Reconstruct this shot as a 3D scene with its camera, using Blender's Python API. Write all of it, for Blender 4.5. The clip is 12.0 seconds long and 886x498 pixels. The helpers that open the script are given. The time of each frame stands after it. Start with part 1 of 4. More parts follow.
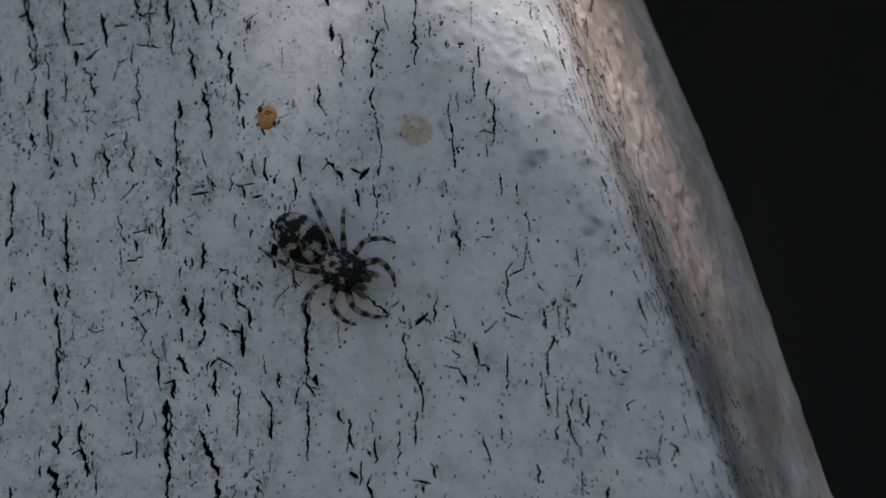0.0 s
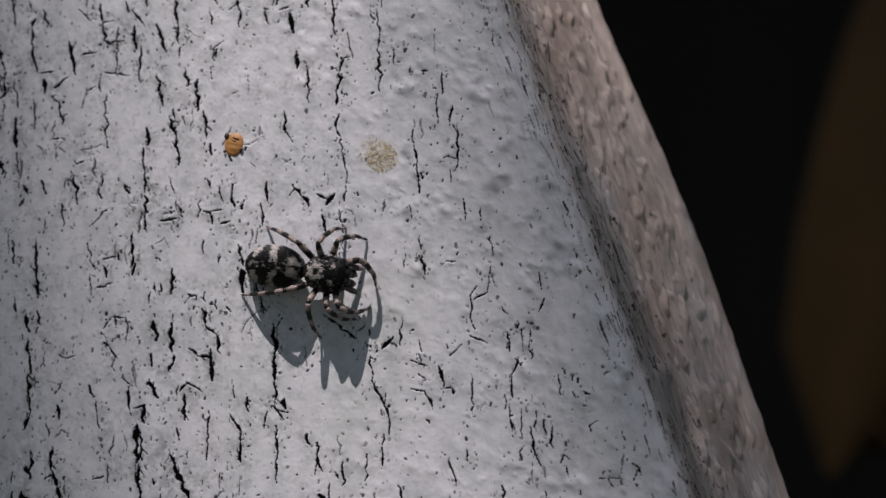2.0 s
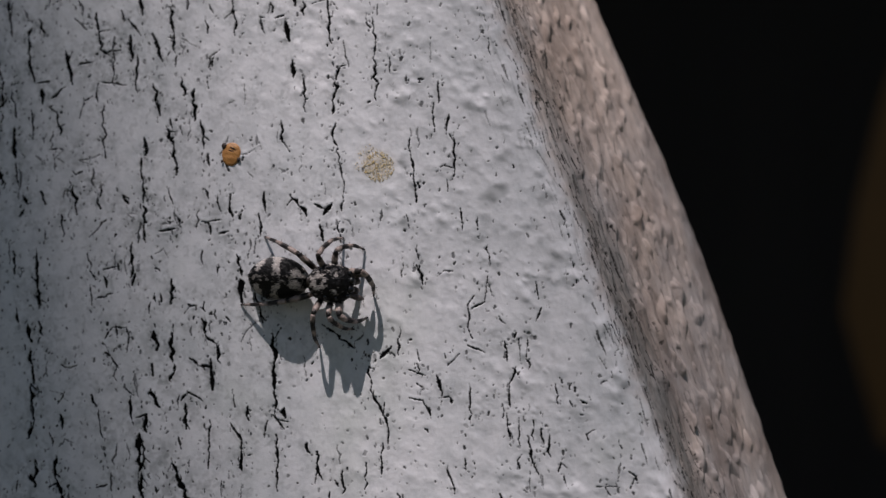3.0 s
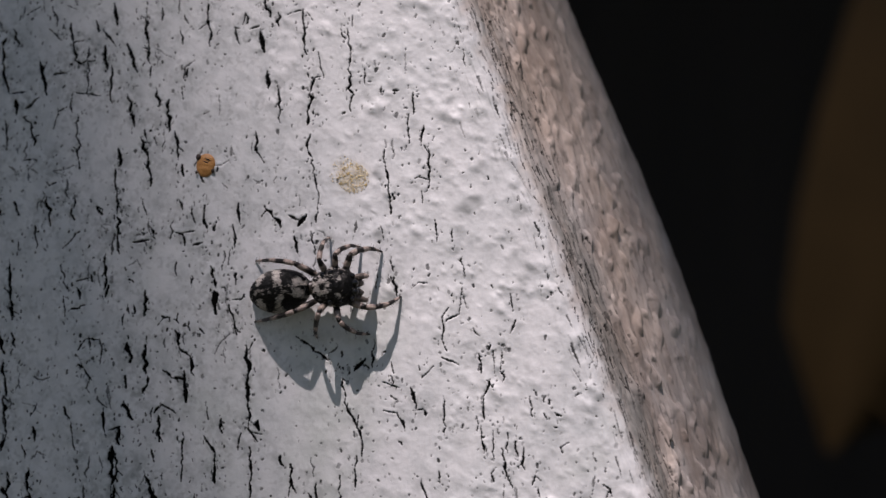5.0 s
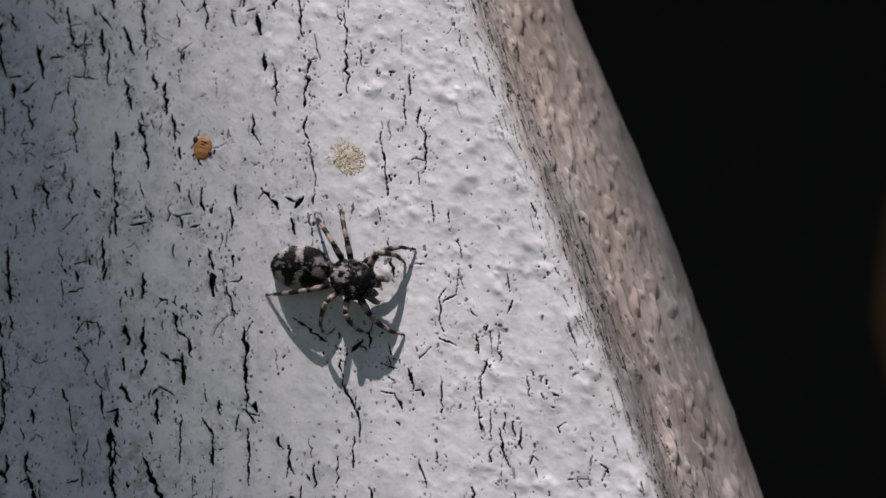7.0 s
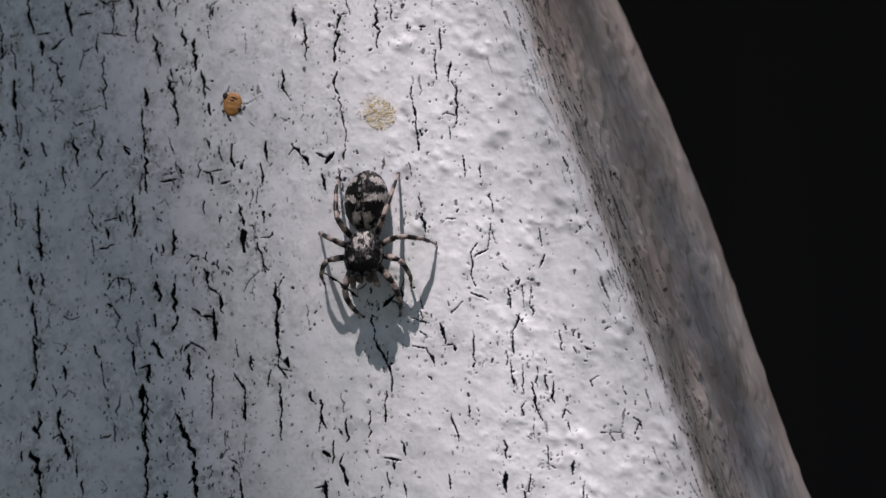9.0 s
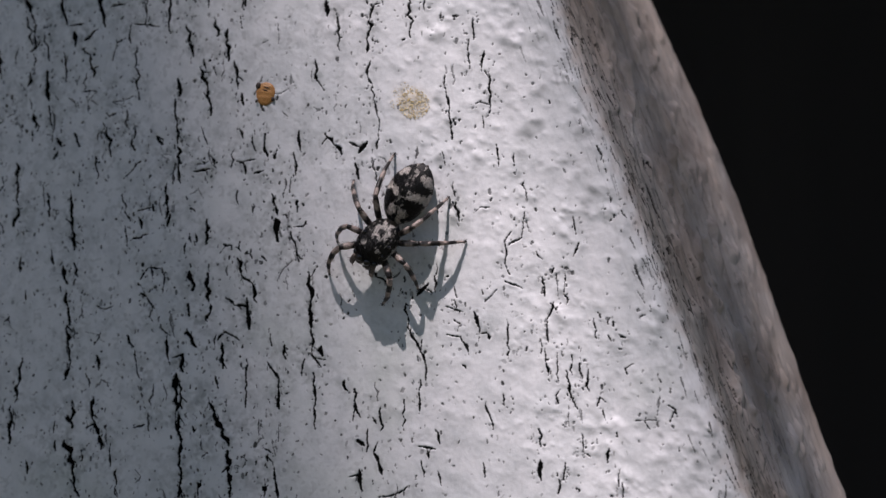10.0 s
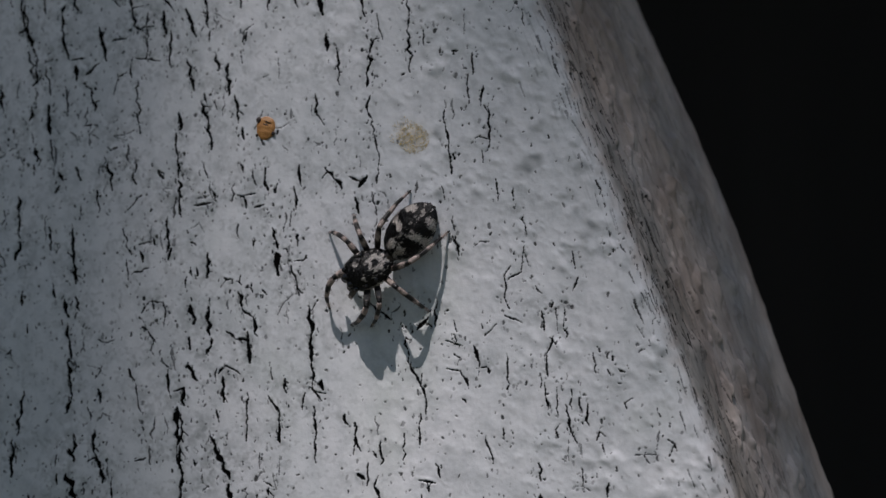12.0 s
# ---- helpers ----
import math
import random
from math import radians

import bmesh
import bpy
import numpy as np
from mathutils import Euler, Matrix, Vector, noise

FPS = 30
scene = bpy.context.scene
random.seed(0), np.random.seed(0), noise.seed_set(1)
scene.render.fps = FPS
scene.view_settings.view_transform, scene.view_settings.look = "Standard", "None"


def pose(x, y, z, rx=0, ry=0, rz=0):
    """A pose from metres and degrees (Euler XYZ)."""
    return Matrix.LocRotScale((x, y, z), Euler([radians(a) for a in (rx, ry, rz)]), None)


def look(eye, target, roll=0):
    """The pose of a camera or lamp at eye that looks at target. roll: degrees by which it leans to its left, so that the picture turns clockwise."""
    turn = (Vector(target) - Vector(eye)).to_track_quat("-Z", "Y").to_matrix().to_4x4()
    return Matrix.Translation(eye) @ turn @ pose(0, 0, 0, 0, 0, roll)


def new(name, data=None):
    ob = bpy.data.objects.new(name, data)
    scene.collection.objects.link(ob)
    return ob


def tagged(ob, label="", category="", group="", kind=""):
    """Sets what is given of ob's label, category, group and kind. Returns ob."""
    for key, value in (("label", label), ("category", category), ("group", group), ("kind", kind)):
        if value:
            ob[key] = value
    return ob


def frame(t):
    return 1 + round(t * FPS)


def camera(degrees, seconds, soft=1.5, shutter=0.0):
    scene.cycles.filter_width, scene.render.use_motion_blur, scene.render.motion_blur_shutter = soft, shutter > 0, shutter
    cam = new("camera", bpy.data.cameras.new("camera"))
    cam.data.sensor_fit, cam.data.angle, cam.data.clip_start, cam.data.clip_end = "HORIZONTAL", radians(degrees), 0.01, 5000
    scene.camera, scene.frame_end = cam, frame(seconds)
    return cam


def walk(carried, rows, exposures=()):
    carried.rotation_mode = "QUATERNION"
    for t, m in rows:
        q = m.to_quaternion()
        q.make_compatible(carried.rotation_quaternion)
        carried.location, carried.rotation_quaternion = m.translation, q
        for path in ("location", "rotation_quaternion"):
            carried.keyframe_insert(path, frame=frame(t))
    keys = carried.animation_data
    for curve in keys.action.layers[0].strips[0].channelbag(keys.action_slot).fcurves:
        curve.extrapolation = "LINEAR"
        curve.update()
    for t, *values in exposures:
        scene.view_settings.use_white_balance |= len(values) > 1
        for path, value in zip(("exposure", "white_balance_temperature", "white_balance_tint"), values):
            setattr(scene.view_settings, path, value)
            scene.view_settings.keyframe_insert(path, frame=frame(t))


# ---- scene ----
MM = 0.001

# ---- camera: a phone held a hand's width from the board ----
cam = camera(45, 12.0, soft=1.2)
cam.data.dof.use_dof = True
cam.data.dof.focus_distance = 0.0499
cam.data.dof.aperture_fstop = 30.0
EXPOSURES = ((0, 0.71, 6450, 10.5), (0.6, 0.51, 6300, 6), (1, 0.01, 6160, 7.5), (1.5, -0.14, 6400, 13.5), (2.5, -0.34, 6400, 12.5), (4.5, -0.14, 6400, 14.5), (5, 0.1, 6600, 15.5), (5.5, 0.08, 6550, 14.5), (6, -0.34, 6300, 11.5), (6.5, -0.35, 6350, 13.5), (7, -0.02, 6400, 12.5), (9, 0.28, 6400, 14.5), (10, 0.3, 6400, 15.5), (10.5, 0.11, 6400, 15.5), (11, 0.32, 6400, 13), (12, -0.09, 6250, 8.5))
walk(cam, [
    (0.0, pose(0.005036, -0.048629, -0.007618, 96.662, -0.911, 7.308)),
    (0.5, pose(0.005065, -0.048935, -0.007334, 96.500, -0.722, 7.504)),
    (1.0, pose(0.004712, -0.049222, -0.007089, 97.203, -0.688, 7.191)),
    (1.5, pose(0.004560, -0.049651, -0.006309, 97.159, -0.449, 7.019)),
    (2.0, pose(0.006212, -0.049380, -0.006476, 96.568, -0.322, 6.740)),
    (2.5, pose(0.006138, -0.049526, -0.005909, 96.343, -0.178, 6.711)),
    (2.7, pose(0.006992, -0.049575, -0.004538, 94.549, 0.044, 7.413)),
    (4.3, pose(0.006266, -0.049697, -0.004127, 95.800, -0.255, 7.089)),
    (4.5, pose(0.007028, -0.049535, -0.003830, 95.795, -0.126, 6.831)),
    (5.0, pose(0.007795, -0.049359, -0.004206, 95.108, -0.009, 7.067)),
    (5.5, pose(0.006126, -0.049890, -0.004398, 95.000, -0.000, 7.000)),
    (6.0, pose(0.007140, -0.049662, -0.004355, 95.570, -0.044, 7.036)),
    (6.5, pose(0.007749, -0.049542, -0.004294, 95.103, 0.118, 6.995)),
    (7.0, pose(0.008019, -0.049324, -0.004960, 94.956, 0.210, 7.183)),
    (7.2, pose(0.007671, -0.049098, -0.006206, 94.882, 0.148, 7.306)),
    (8.8, pose(0.007073, -0.049267, -0.006503, 94.142, 0.359, 7.541)),
    (9.0, pose(0.006777, -0.049339, -0.006151, 93.914, 0.354, 7.470)),
    (9.5, pose(0.005682, -0.049650, -0.006285, 94.238, 0.324, 7.761)),
    (10.0, pose(0.005384, -0.049520, -0.007023, 94.315, 0.383, 7.675)),
    (10.5, pose(0.005739, -0.049673, -0.005754, 94.194, 0.478, 7.716)),
    (11.0, pose(0.005481, -0.050107, -0.005643, 94.720, 0.533, 7.487)),
    (11.5, pose(0.005143, -0.050142, -0.006021, 94.940, 0.557, 7.222)),
    (12.0, pose(0.005535, -0.049796, -0.005673, 94.586, 0.508, 7.789)),
], EXPOSURES)

# ---- light: high sun from the upper left, clear sky ----
SUN = Vector((-0.110, -0.445, 0.889)).normalized()
world = bpy.data.worlds.new("world")
scene.world = world
world.use_nodes = True
sky = world.node_tree.nodes.new("ShaderNodeTexSky")
sky.sky_type = "NISHITA"
sky.sun_disc = False
sky.sun_elevation = math.asin(SUN.z)
sky.sun_rotation = math.atan2(SUN.x, SUN.y)
background = world.node_tree.nodes["Background"]
world.node_tree.links.new(sky.outputs[0], background.inputs[0])
background.inputs[1].default_value = 0.049
sun_lamp = new("sun", bpy.data.lights.new("sun", "SUN"))
sun_lamp.data.energy = 4.8
sun_lamp.data.angle = radians(0.55)
sun_lamp.data.color = (1.0, 0.90, 0.885)
sun_lamp.matrix_world = look(SUN * 3, (0, 0, 0))


# ---- materials ----
def blank(name):
    m = bpy.data.materials.new(name)
    m.use_nodes = True
    return m, m.node_tree.nodes, m.node_tree.links, m.node_tree.nodes["Principled BSDF"]


def noise_node(m, scale, detail=4.0, rough=0.6, stretch=None):
    n, l = m.node_tree.nodes, m.node_tree.links
    co = n.new("ShaderNodeTexCoord")
    tex = n.new("ShaderNodeTexNoise")
    tex.inputs["Scale"].default_value = scale
    tex.inputs["Detail"].default_value = detail
    tex.inputs["Roughness"].default_value = rough
    if stretch:
        mp = n.new("ShaderNodeMapping")
        mp.inputs["Scale"].default_value = stretch
        l.new(co.outputs["Object"], mp.inputs[0])
        l.new(mp.outputs[0], tex.inputs["Vector"])
    else:
        l.new(co.outputs["Object"], tex.inputs["Vector"])
    return tex.outputs["Fac"]


def ramp(m, fac, stops):
    n, l = m.node_tree.nodes, m.node_tree.links
    r = n.new("ShaderNodeValToRGB")
    for i, (at, c) in enumerate(stops):
        e = r.color_ramp.elements[i] if i < 2 else r.color_ramp.elements.new(at)
        e.position = at
        e.color = (*c, 1) if len(c) == 3 else c
    l.new(fac, r.inputs[0])
    return r.outputs[0]


def mix(m, fac, a, b, blend="MIX"):
    n, l = m.node_tree.nodes, m.node_tree.links
    x = n.new("ShaderNodeMix")
    x.data_type = "RGBA"
    x.blend_type = blend
    for key, v in ((0, fac), (6, a), (7, b)):
        if isinstance(v, (int, float)):
            x.inputs[key].default_value = v
        elif isinstance(v, tuple):
            x.inputs[key].default_value = (*v, 1)
        else:
            l.new(v, x.inputs[key])
    return x.outputs[2]


def bump(m, height, strength, distance):
    n, l = m.node_tree.nodes, m.node_tree.links
    b = n.new("ShaderNodeBump")
    b.inputs["Strength"].default_value = strength
    b.inputs["Distance"].default_value = distance
    l.new(height, b.inputs["Height"])
    l.new(b.outputs[0], n["Principled BSDF"].inputs["Normal"])


def attribute(m, name):
    a = m.node_tree.nodes.new("ShaderNodeAttribute")
    a.attribute_name = name
    return a.outputs["Fac"]


def plain(name, dark, light, scale, rough=0.6, relief=0.0, stretch=None, metallic=0.0):
    """A material whose colour wanders between two tones, with fine relief."""
    m, n, l, p = blank(name)
    f = noise_node(m, scale, 5, 0.65, stretch)
    l.new(ramp(m, f, ((0.3, dark), (0.7, light))), p.inputs["Base Color"])
    p.inputs["Roughness"].default_value = rough
    p.inputs["Metallic"].default_value = metallic
    if relief:
        bump(m, noise_node(m, scale * 4, 4, 0.6, stretch), 0.6, relief)
    return m


def paint_material():
    m, n, l, p = blank("weathered white paint")
    tone = ramp(m, noise_node(m, 160, 6, 0.6), ((0.3, (0.60, 0.62, 0.63)), (0.7, (0.74, 0.74, 0.75))))
    grime = ramp(m, noise_node(m, 700, 5, 0.7), ((0.45, (1, 1, 1)), (0.75, (0.72, 0.74, 0.74))))
    tone = mix(m, 1.0, tone, grime, "MULTIPLY")
    algae = ramp(m, noise_node(m, 95, 4, 0.6), ((0.56, (0, 0, 0)), (0.72, (0.45, 0.45, 0.45))))
    tone = mix(m, algae, tone, (0.42, 0.47, 0.42))
    grain = noise_node(m, 420, 5, 0.6, (1.0, 1.0, 0.45))
    wood = ramp(m, grain, ((0.3, (0.27, 0.235, 0.215)), (0.55, (0.46, 0.425, 0.405)), (0.75, (0.62, 0.59, 0.575))))
    weather = ramp(m, noise_node(m, 190, 4, 0.6, (1.0, 1.0, 0.5)), ((0.42, (1.10, 1.0, 0.91)), (0.62, (0.92, 0.91, 0.90))))
    wood = mix(m, 1.0, wood, weather, "MULTIPLY")
    tone = mix(m, attribute(m, "bare"), tone, wood)
    tone = mix(m, attribute(m, "stain"), tone, (0.55, 0.42, 0.22))
    tone = mix(m, attribute(m, "grey"), tone, (0.10, 0.115, 0.11))
    tone = mix(m, attribute(m, "crack"), tone, (0.004, 0.004, 0.004))
    l.new(tone, p.inputs["Base Color"])
    p.inputs["Roughness"].default_value = 0.55
    gloss = n.new("ShaderNodeMath")
    gloss.operation = "MULTIPLY_ADD"
    gloss.inputs[1].default_value, gloss.inputs[2].default_value = -0.32, 0.32
    dull = n.new("ShaderNodeMath")
    dull.operation = "MAXIMUM"
    l.new(attribute(m, "crack"), dull.inputs[0])
    l.new(attribute(m, "bare"), dull.inputs[1])
    l.new(dull.outputs[0], gloss.inputs[0])
    l.new(gloss.outputs[0], p.inputs["Specular IOR Level"])
    bump(m, noise_node(m, 5200, 4, 0.6), 0.35, 0.00003)
    return m


def fuzz_material(name, dark, light):
    """Scales and hairs: dark or light by the attribute, broken up by fine grain."""
    m, n, l, p = blank(name)
    grain = ramp(m, noise_node(m, 9000, 3, 0.7), ((0.35, (0.55, 0.55, 0.55)), (0.65, (1.15, 1.15, 1.15))))
    tone = mix(m, attribute(m, "white"), dark, light)
    l.new(mix(m, 1.0, tone, grain, "MULTIPLY"), p.inputs["Base Color"])
    p.inputs["Roughness"].default_value = 0.36
    p.inputs["Specular IOR Level"].default_value = 0.3
    bump(m, noise_node(m, 14000, 3, 0.6), 0.8, 0.00004)
    return m


PAINT = paint_material()
FUZZ = fuzz_material("black and white scales", (0.005, 0.0045, 0.0045), (0.72, 0.67, 0.62))
LEG = fuzz_material("banded leg", (0.013, 0.011, 0.010), (0.35, 0.285, 0.250))
EYE = plain("black eye", (0.004, 0.004, 0.004), (0.008, 0.008, 0.009), 3000, 0.06)
JAW = plain("dark jaw", (0.02, 0.015, 0.012), (0.06, 0.045, 0.035), 4000, 0.35)
ORANGE = plain("orange shell", (0.34, 0.15, 0.035), (0.50, 0.25, 0.075), 2500, 0.45, 0.00004)
ORANGE_DARK = plain("dark brown", (0.015, 0.010, 0.007), (0.05, 0.03, 0.02), 4000, 0.5)
LICHEN = plain("ochre lichen", (0.54, 0.40, 0.15), (0.70, 0.60, 0.38), 2600, 0.9)
LEAF = plain("green leaf", (0.035, 0.075, 0.018), (0.065, 0.12, 0.03), 60, 0.5)
BARK = plain("brown bark", (0.06, 0.045, 0.03), (0.13, 0.10, 0.07), 120, 0.9, 0.001)
# unseen ground; the added green tinge colours light bounced into the board's shade
UNSEEN_GROUND = plain("unseen soil, green-tinged for its bounce", (0.026, 0.031, 0.018), (0.070, 0.075, 0.042), 9, 0.95, 0.01)
# near-black colour that stands in for deep shade behind the board
SHADE_BLACK = plain("near-black for deep shade", (0.007, 0.005, 0.004), (0.014, 0.0105, 0.0085), 14, 0.85, 0.001, (1, 1, 0.1))
BROWN_SHAPE = plain("dark brown stand-in leaf", (0.014, 0.0090, 0.0030), (0.025, 0.0155, 0.0050), 9, 0.8)
BROWN_SHAPE.node_tree.nodes["Principled BSDF"].inputs["Specular IOR Level"].default_value = 0.08


# ---- building helpers ----
def part(name, bm, material, parent=None, label="", scale=MM):
    """Links a bmesh, drawn in millimetres, as one mesh object."""
    bmesh.ops.transform(bm, matrix=Matrix.Scale(scale, 4), verts=bm.verts)
    me = bpy.data.meshes.new(name)
    bm.to_mesh(me)
    bm.free()
    me.polygons.foreach_set("use_smooth", [True] * len(me.polygons))
    me.materials.append(material)
    ob = new(name, me)
    ob.parent = parent
    if label:
        ob["label"] = label
    return ob


def mesh_of(name, verts, faces, material, parent=None, smooth=True):
    me = bpy.data.meshes.new(name)
    me.from_pydata(verts, [], faces)
    if smooth:
        me.polygons.foreach_set("use_smooth", [True] * len(me.polygons))
    me.materials.append(material)
    ob = new(name, me)
    ob.parent = parent
    return ob


def give(ob, name, values):
    a = ob.data.attributes.new(name, "FLOAT", "POINT")
    a.data.foreach_set("value", np.asarray(values, dtype=np.float32).ravel())


def box_mesh(bm, lo, hi, soft=0.0):
    m = Matrix.LocRotScale(((Vector(lo) + Vector(hi)) / 2), None, Vector(hi) - Vector(lo))
    made = bmesh.ops.create_cube(bm, size=1, matrix=m)
    if soft:
        edges = {e for v in made["verts"] for e in v.link_edges}
        bmesh.ops.bevel(bm, geom=list(edges), offset=soft, segments=2, profile=0.5, affect="EDGES")


def tube(bm, points, radii, sides=10):
    """A tapered tube through the points, closed at both ends."""
    rings = []
    pts = [Vector(p) for p in points]
    for i, p in enumerate(pts):
        d = (pts[min(i + 1, len(pts) - 1)] - pts[max(i - 1, 0)]).normalized()
        side = d.cross(Vector((0, 1, 0.02))).normalized()
        up = side.cross(d)
        rings.append([bm.verts.new(p + float(radii[i]) * (side * math.cos(a) + up * math.sin(a)))
                      for a in (2 * math.pi * k / sides for k in range(sides))])
    for r, q in zip(rings, rings[1:]):
        for k in range(sides):
            bm.faces.new((r[k], r[(k + 1) % sides], q[(k + 1) % sides], q[k]))
    bm.faces.new(rings[0][::-1])
    bm.faces.new(rings[-1])
    return rings


rng = np.random.default_rng(7)


def lattice_noise(x, z, size, seed):
    """Smooth gradient noise of cell size, about -1 to 1, on a turned lattice."""
    angles = np.random.default_rng(seed).uniform(0, 2 * math.pi, (256, 256))
    gx, gz = np.cos(angles), np.sin(angles)
    c, s = math.cos(seed * 1.7), math.sin(seed * 1.7)
    fx, fz = (c * x - s * z) / size + 1000.0, (s * x + c * z) / size + 1000.0
    ix, iz = np.floor(fx).astype(int), np.floor(fz).astype(int)
    tx, tz = fx - ix, fz - iz
    total = 0
    wx, wz = (t * t * t * (t * (t * 6 - 15) + 10) for t in (tx, tz))
    for dx in (0, 1):
        for dz in (0, 1):
            k = (ix + dx) % 256, (iz + dz) % 256
            dot = gx[k] * (tx - dx) + gz[k] * (tz - dz)
            total = total + dot * (wx if dx else 1 - wx) * (wz if dz else 1 - wz)
    return 1.5 * total


def ease(x, lo, hi):
    t = np.clip((x - lo) / (hi - lo), 0, 1)
    return t * t * (3 - 2 * t)


def blurred(field, n):
    """A box blur n cells wide, both ways."""
    for axis in (0, 1):
        pad = np.zeros_like(np.take(field, [0], axis))
        total = np.cumsum(np.concatenate([pad, field], axis), axis)
        size = field.shape[axis]
        hi = np.minimum(np.arange(size) + n, size)
        lo = np.maximum(np.arange(size) - n, 0)
        field = (np.take(total, hi, axis) - np.take(total, lo, axis)) / (2 * n)
    return field


# ---- the painted board ----
def edge_x(z):
    """Where the front face ends on its slanting side, in mm."""
    return 6.62 - 0.358 * z


GROUND_Z = -600.0
SIDE_ANGLE = radians(52)
s_axis = np.concatenate([np.linspace(-36.5, 1.5, 1040), np.linspace(1.56, 11.4, 190)])
turn = SIDE_ANGLE * ease(s_axis, -1.0, 1.6) + radians(45) * ease(s_axis, 8.4, 10.4)
steps = np.diff(s_axis, prepend=s_axis[0])
across = np.cumsum(np.cos(turn) * steps)
across -= np.interp(0.0, s_axis, across)
depth = np.cumsum(np.sin(turn) * steps)
z_axis = np.concatenate([[GROUND_Z, -300, -120, -60, -35, -24, -20], np.linspace(-17.5, 16.5, 940), [20, 26, 40, 70, 100]])
S, Z = np.meshgrid(s_axis, z_axis)
U, Y, TURN = (np.broadcast_to(a, S.shape) for a in (across, depth, turn))
X = edge_x(Z) + U + 0.55 * np.exp(-((Z - 1.0) / 9.5) ** 2) * ease(S, 1.5, 8.5)
crack_field = np.zeros_like(X)
ragged = 0.030 * lattice_noise(X, Z, 0.13, 31) + 0.022 * lattice_noise(X, Z, 0.07, 32)
X_FLAT = edge_x(Z) + S


def stroke(x0, z0, x1, z1, w0, w1, strength=1.0):
    """One straight piece of a crack, w0 to w1 mm wide."""
    r = max(w0, w1) + 0.12
    i0, i1 = np.searchsorted(z_axis, (min(z0, z1) - r, max(z0, z1) + r))
    lo, hi = min(x0, x1) - r, max(x0, x1) + r
    e0, e1 = edge_x(max(z0, z1) + r), edge_x(min(z0, z1) - r)
    j0, j1 = np.searchsorted(s_axis, (lo - e1, hi - e0))
    if i1 <= i0 or j1 <= j0:
        return
    px, pz = X_FLAT[i0:i1, j0:j1], Z[i0:i1, j0:j1]
    dx, dz = x1 - x0, z1 - z0
    t = np.clip(((px - x0) * dx + (pz - z0) * dz) / (dx * dx + dz * dz + 1e-9), 0, 1)
    d = np.hypot(px - x0 - t * dx, pz - z0 - t * dz) + ragged[i0:i1, j0:j1]
    w = 0.5 * (w0 + (w1 - w0) * t)
    v = strength * np.clip((1.08 * w - d) / 0.035 + 0.5, 0, 1)
    part_of = crack_field[i0:i1, j0:j1]
    np.maximum(part_of, v, out=part_of)


crack_spots = []


def crack(width, *points, strength=1.0):
    """A ragged crack through the points, thick and thin by turns; finer in the sounder paint near the edge."""
    width *= 1.0 if points[0][0] < -5 else 0.78
    for (x0, z0), (x1, z1) in zip(points, points[1:]):
        n = max(2, int(math.hypot(x1 - x0, z1 - z0) / 0.22))
        ts = np.linspace(0, 1, n + 1)
        wob = rng.normal(0, 0.055, (n + 1, 2))
        wob[0] = wob[-1] = 0
        xs, zs = x0 + (x1 - x0) * ts + wob[:, 0], z0 + (z1 - z0) * ts + 0.5 * wob[:, 1]
        crack_spots.extend(zip(xs, zs))
        ws = width * (0.55 + 1.0 * rng.random(n + 1) ** 1.4)
        ws[0] *= 0.5
        ws[-1] *= 0.5
        for k in range(n):
            stroke(xs[k], zs[k], xs[k + 1], zs[k + 1], ws[k], ws[k + 1], strength)
        if rng.random() < 0.4 and width > 0.1:
            k = rng.integers(0, n)
            stroke(xs[k], zs[k], xs[k] + rng.normal(0, 0.25), zs[k] + rng.normal(0, 0.3), width * 0.6, 0.04, strength)


crack(0.13, (-21.69, 12.47), (-21.44, 10.71))
crack(0.11, (-22.55, 11.19), (-22.31, 9.72), (-21.90, 8.55), (-21.79, 7.10))
crack(0.13, (-20.34, 11.11), (-20.54, 10.68), (-20.44, 9.66), (-20.16, 8.35))
crack(0.08, (-20.09, 8.26), (-19.26, 8.32))
crack(0.11, (-20.02, 11.53), (-19.72, 10.65))
crack(0.16, (-18.56, 9.89), (-18.15, 8.15))
crack(0.08, (-17.89, 9.06), (-17.01, 9.32))
crack(0.19, (-19.78, 7.91), (-19.70, 7.19))
crack(0.11, (-19.23, 7.46), (-18.54, 8.02))
crack(0.13, (-19.31, 7.03), (-18.91, 6.74), (-18.72, 5.59))
crack(0.08, (-21.34, 7.95), (-21.08, 6.51))
crack(0.21, (-21.15, 5.93), (-21.04, 4.50))
crack(0.11, (-21.03, 4.22), (-20.81, 3.07))
crack(0.11, (-16.99, 11.71), (-16.72, 9.83), (-16.28, 9.58))
crack(0.08, (-16.01, 10.52), (-16.04, 8.37), (-16.09, 8.09))
crack(0.16, (-15.18, 10.49), (-15.04, 9.34))
crack(0.11, (-14.81, 9.48), (-14.76, 7.62))
crack(0.11, (-15.29, 11.36), (-14.69, 10.56))
crack(0.19, (-14.04, 10.54), (-13.49, 9.15))
crack(0.13, (-13.17, 11.85), (-12.94, 10.56), (-12.83, 9.55))
crack(0.08, (-12.77, 9.41), (-12.81, 8.84))
crack(0.11, (-12.54, 8.41), (-12.29, 7.41))
crack(0.13, (-13.95, 8.03), (-13.57, 6.46))
crack(0.16, (-11.81, 7.68), (-11.78, 6.13))
crack(0.13, (-11.49, 6.12), (-11.29, 4.72))
crack(0.27, (-11.08, 4.44), (-10.99, 3.93))
crack(0.13, (-13.05, 6.30), (-12.92, 5.74))
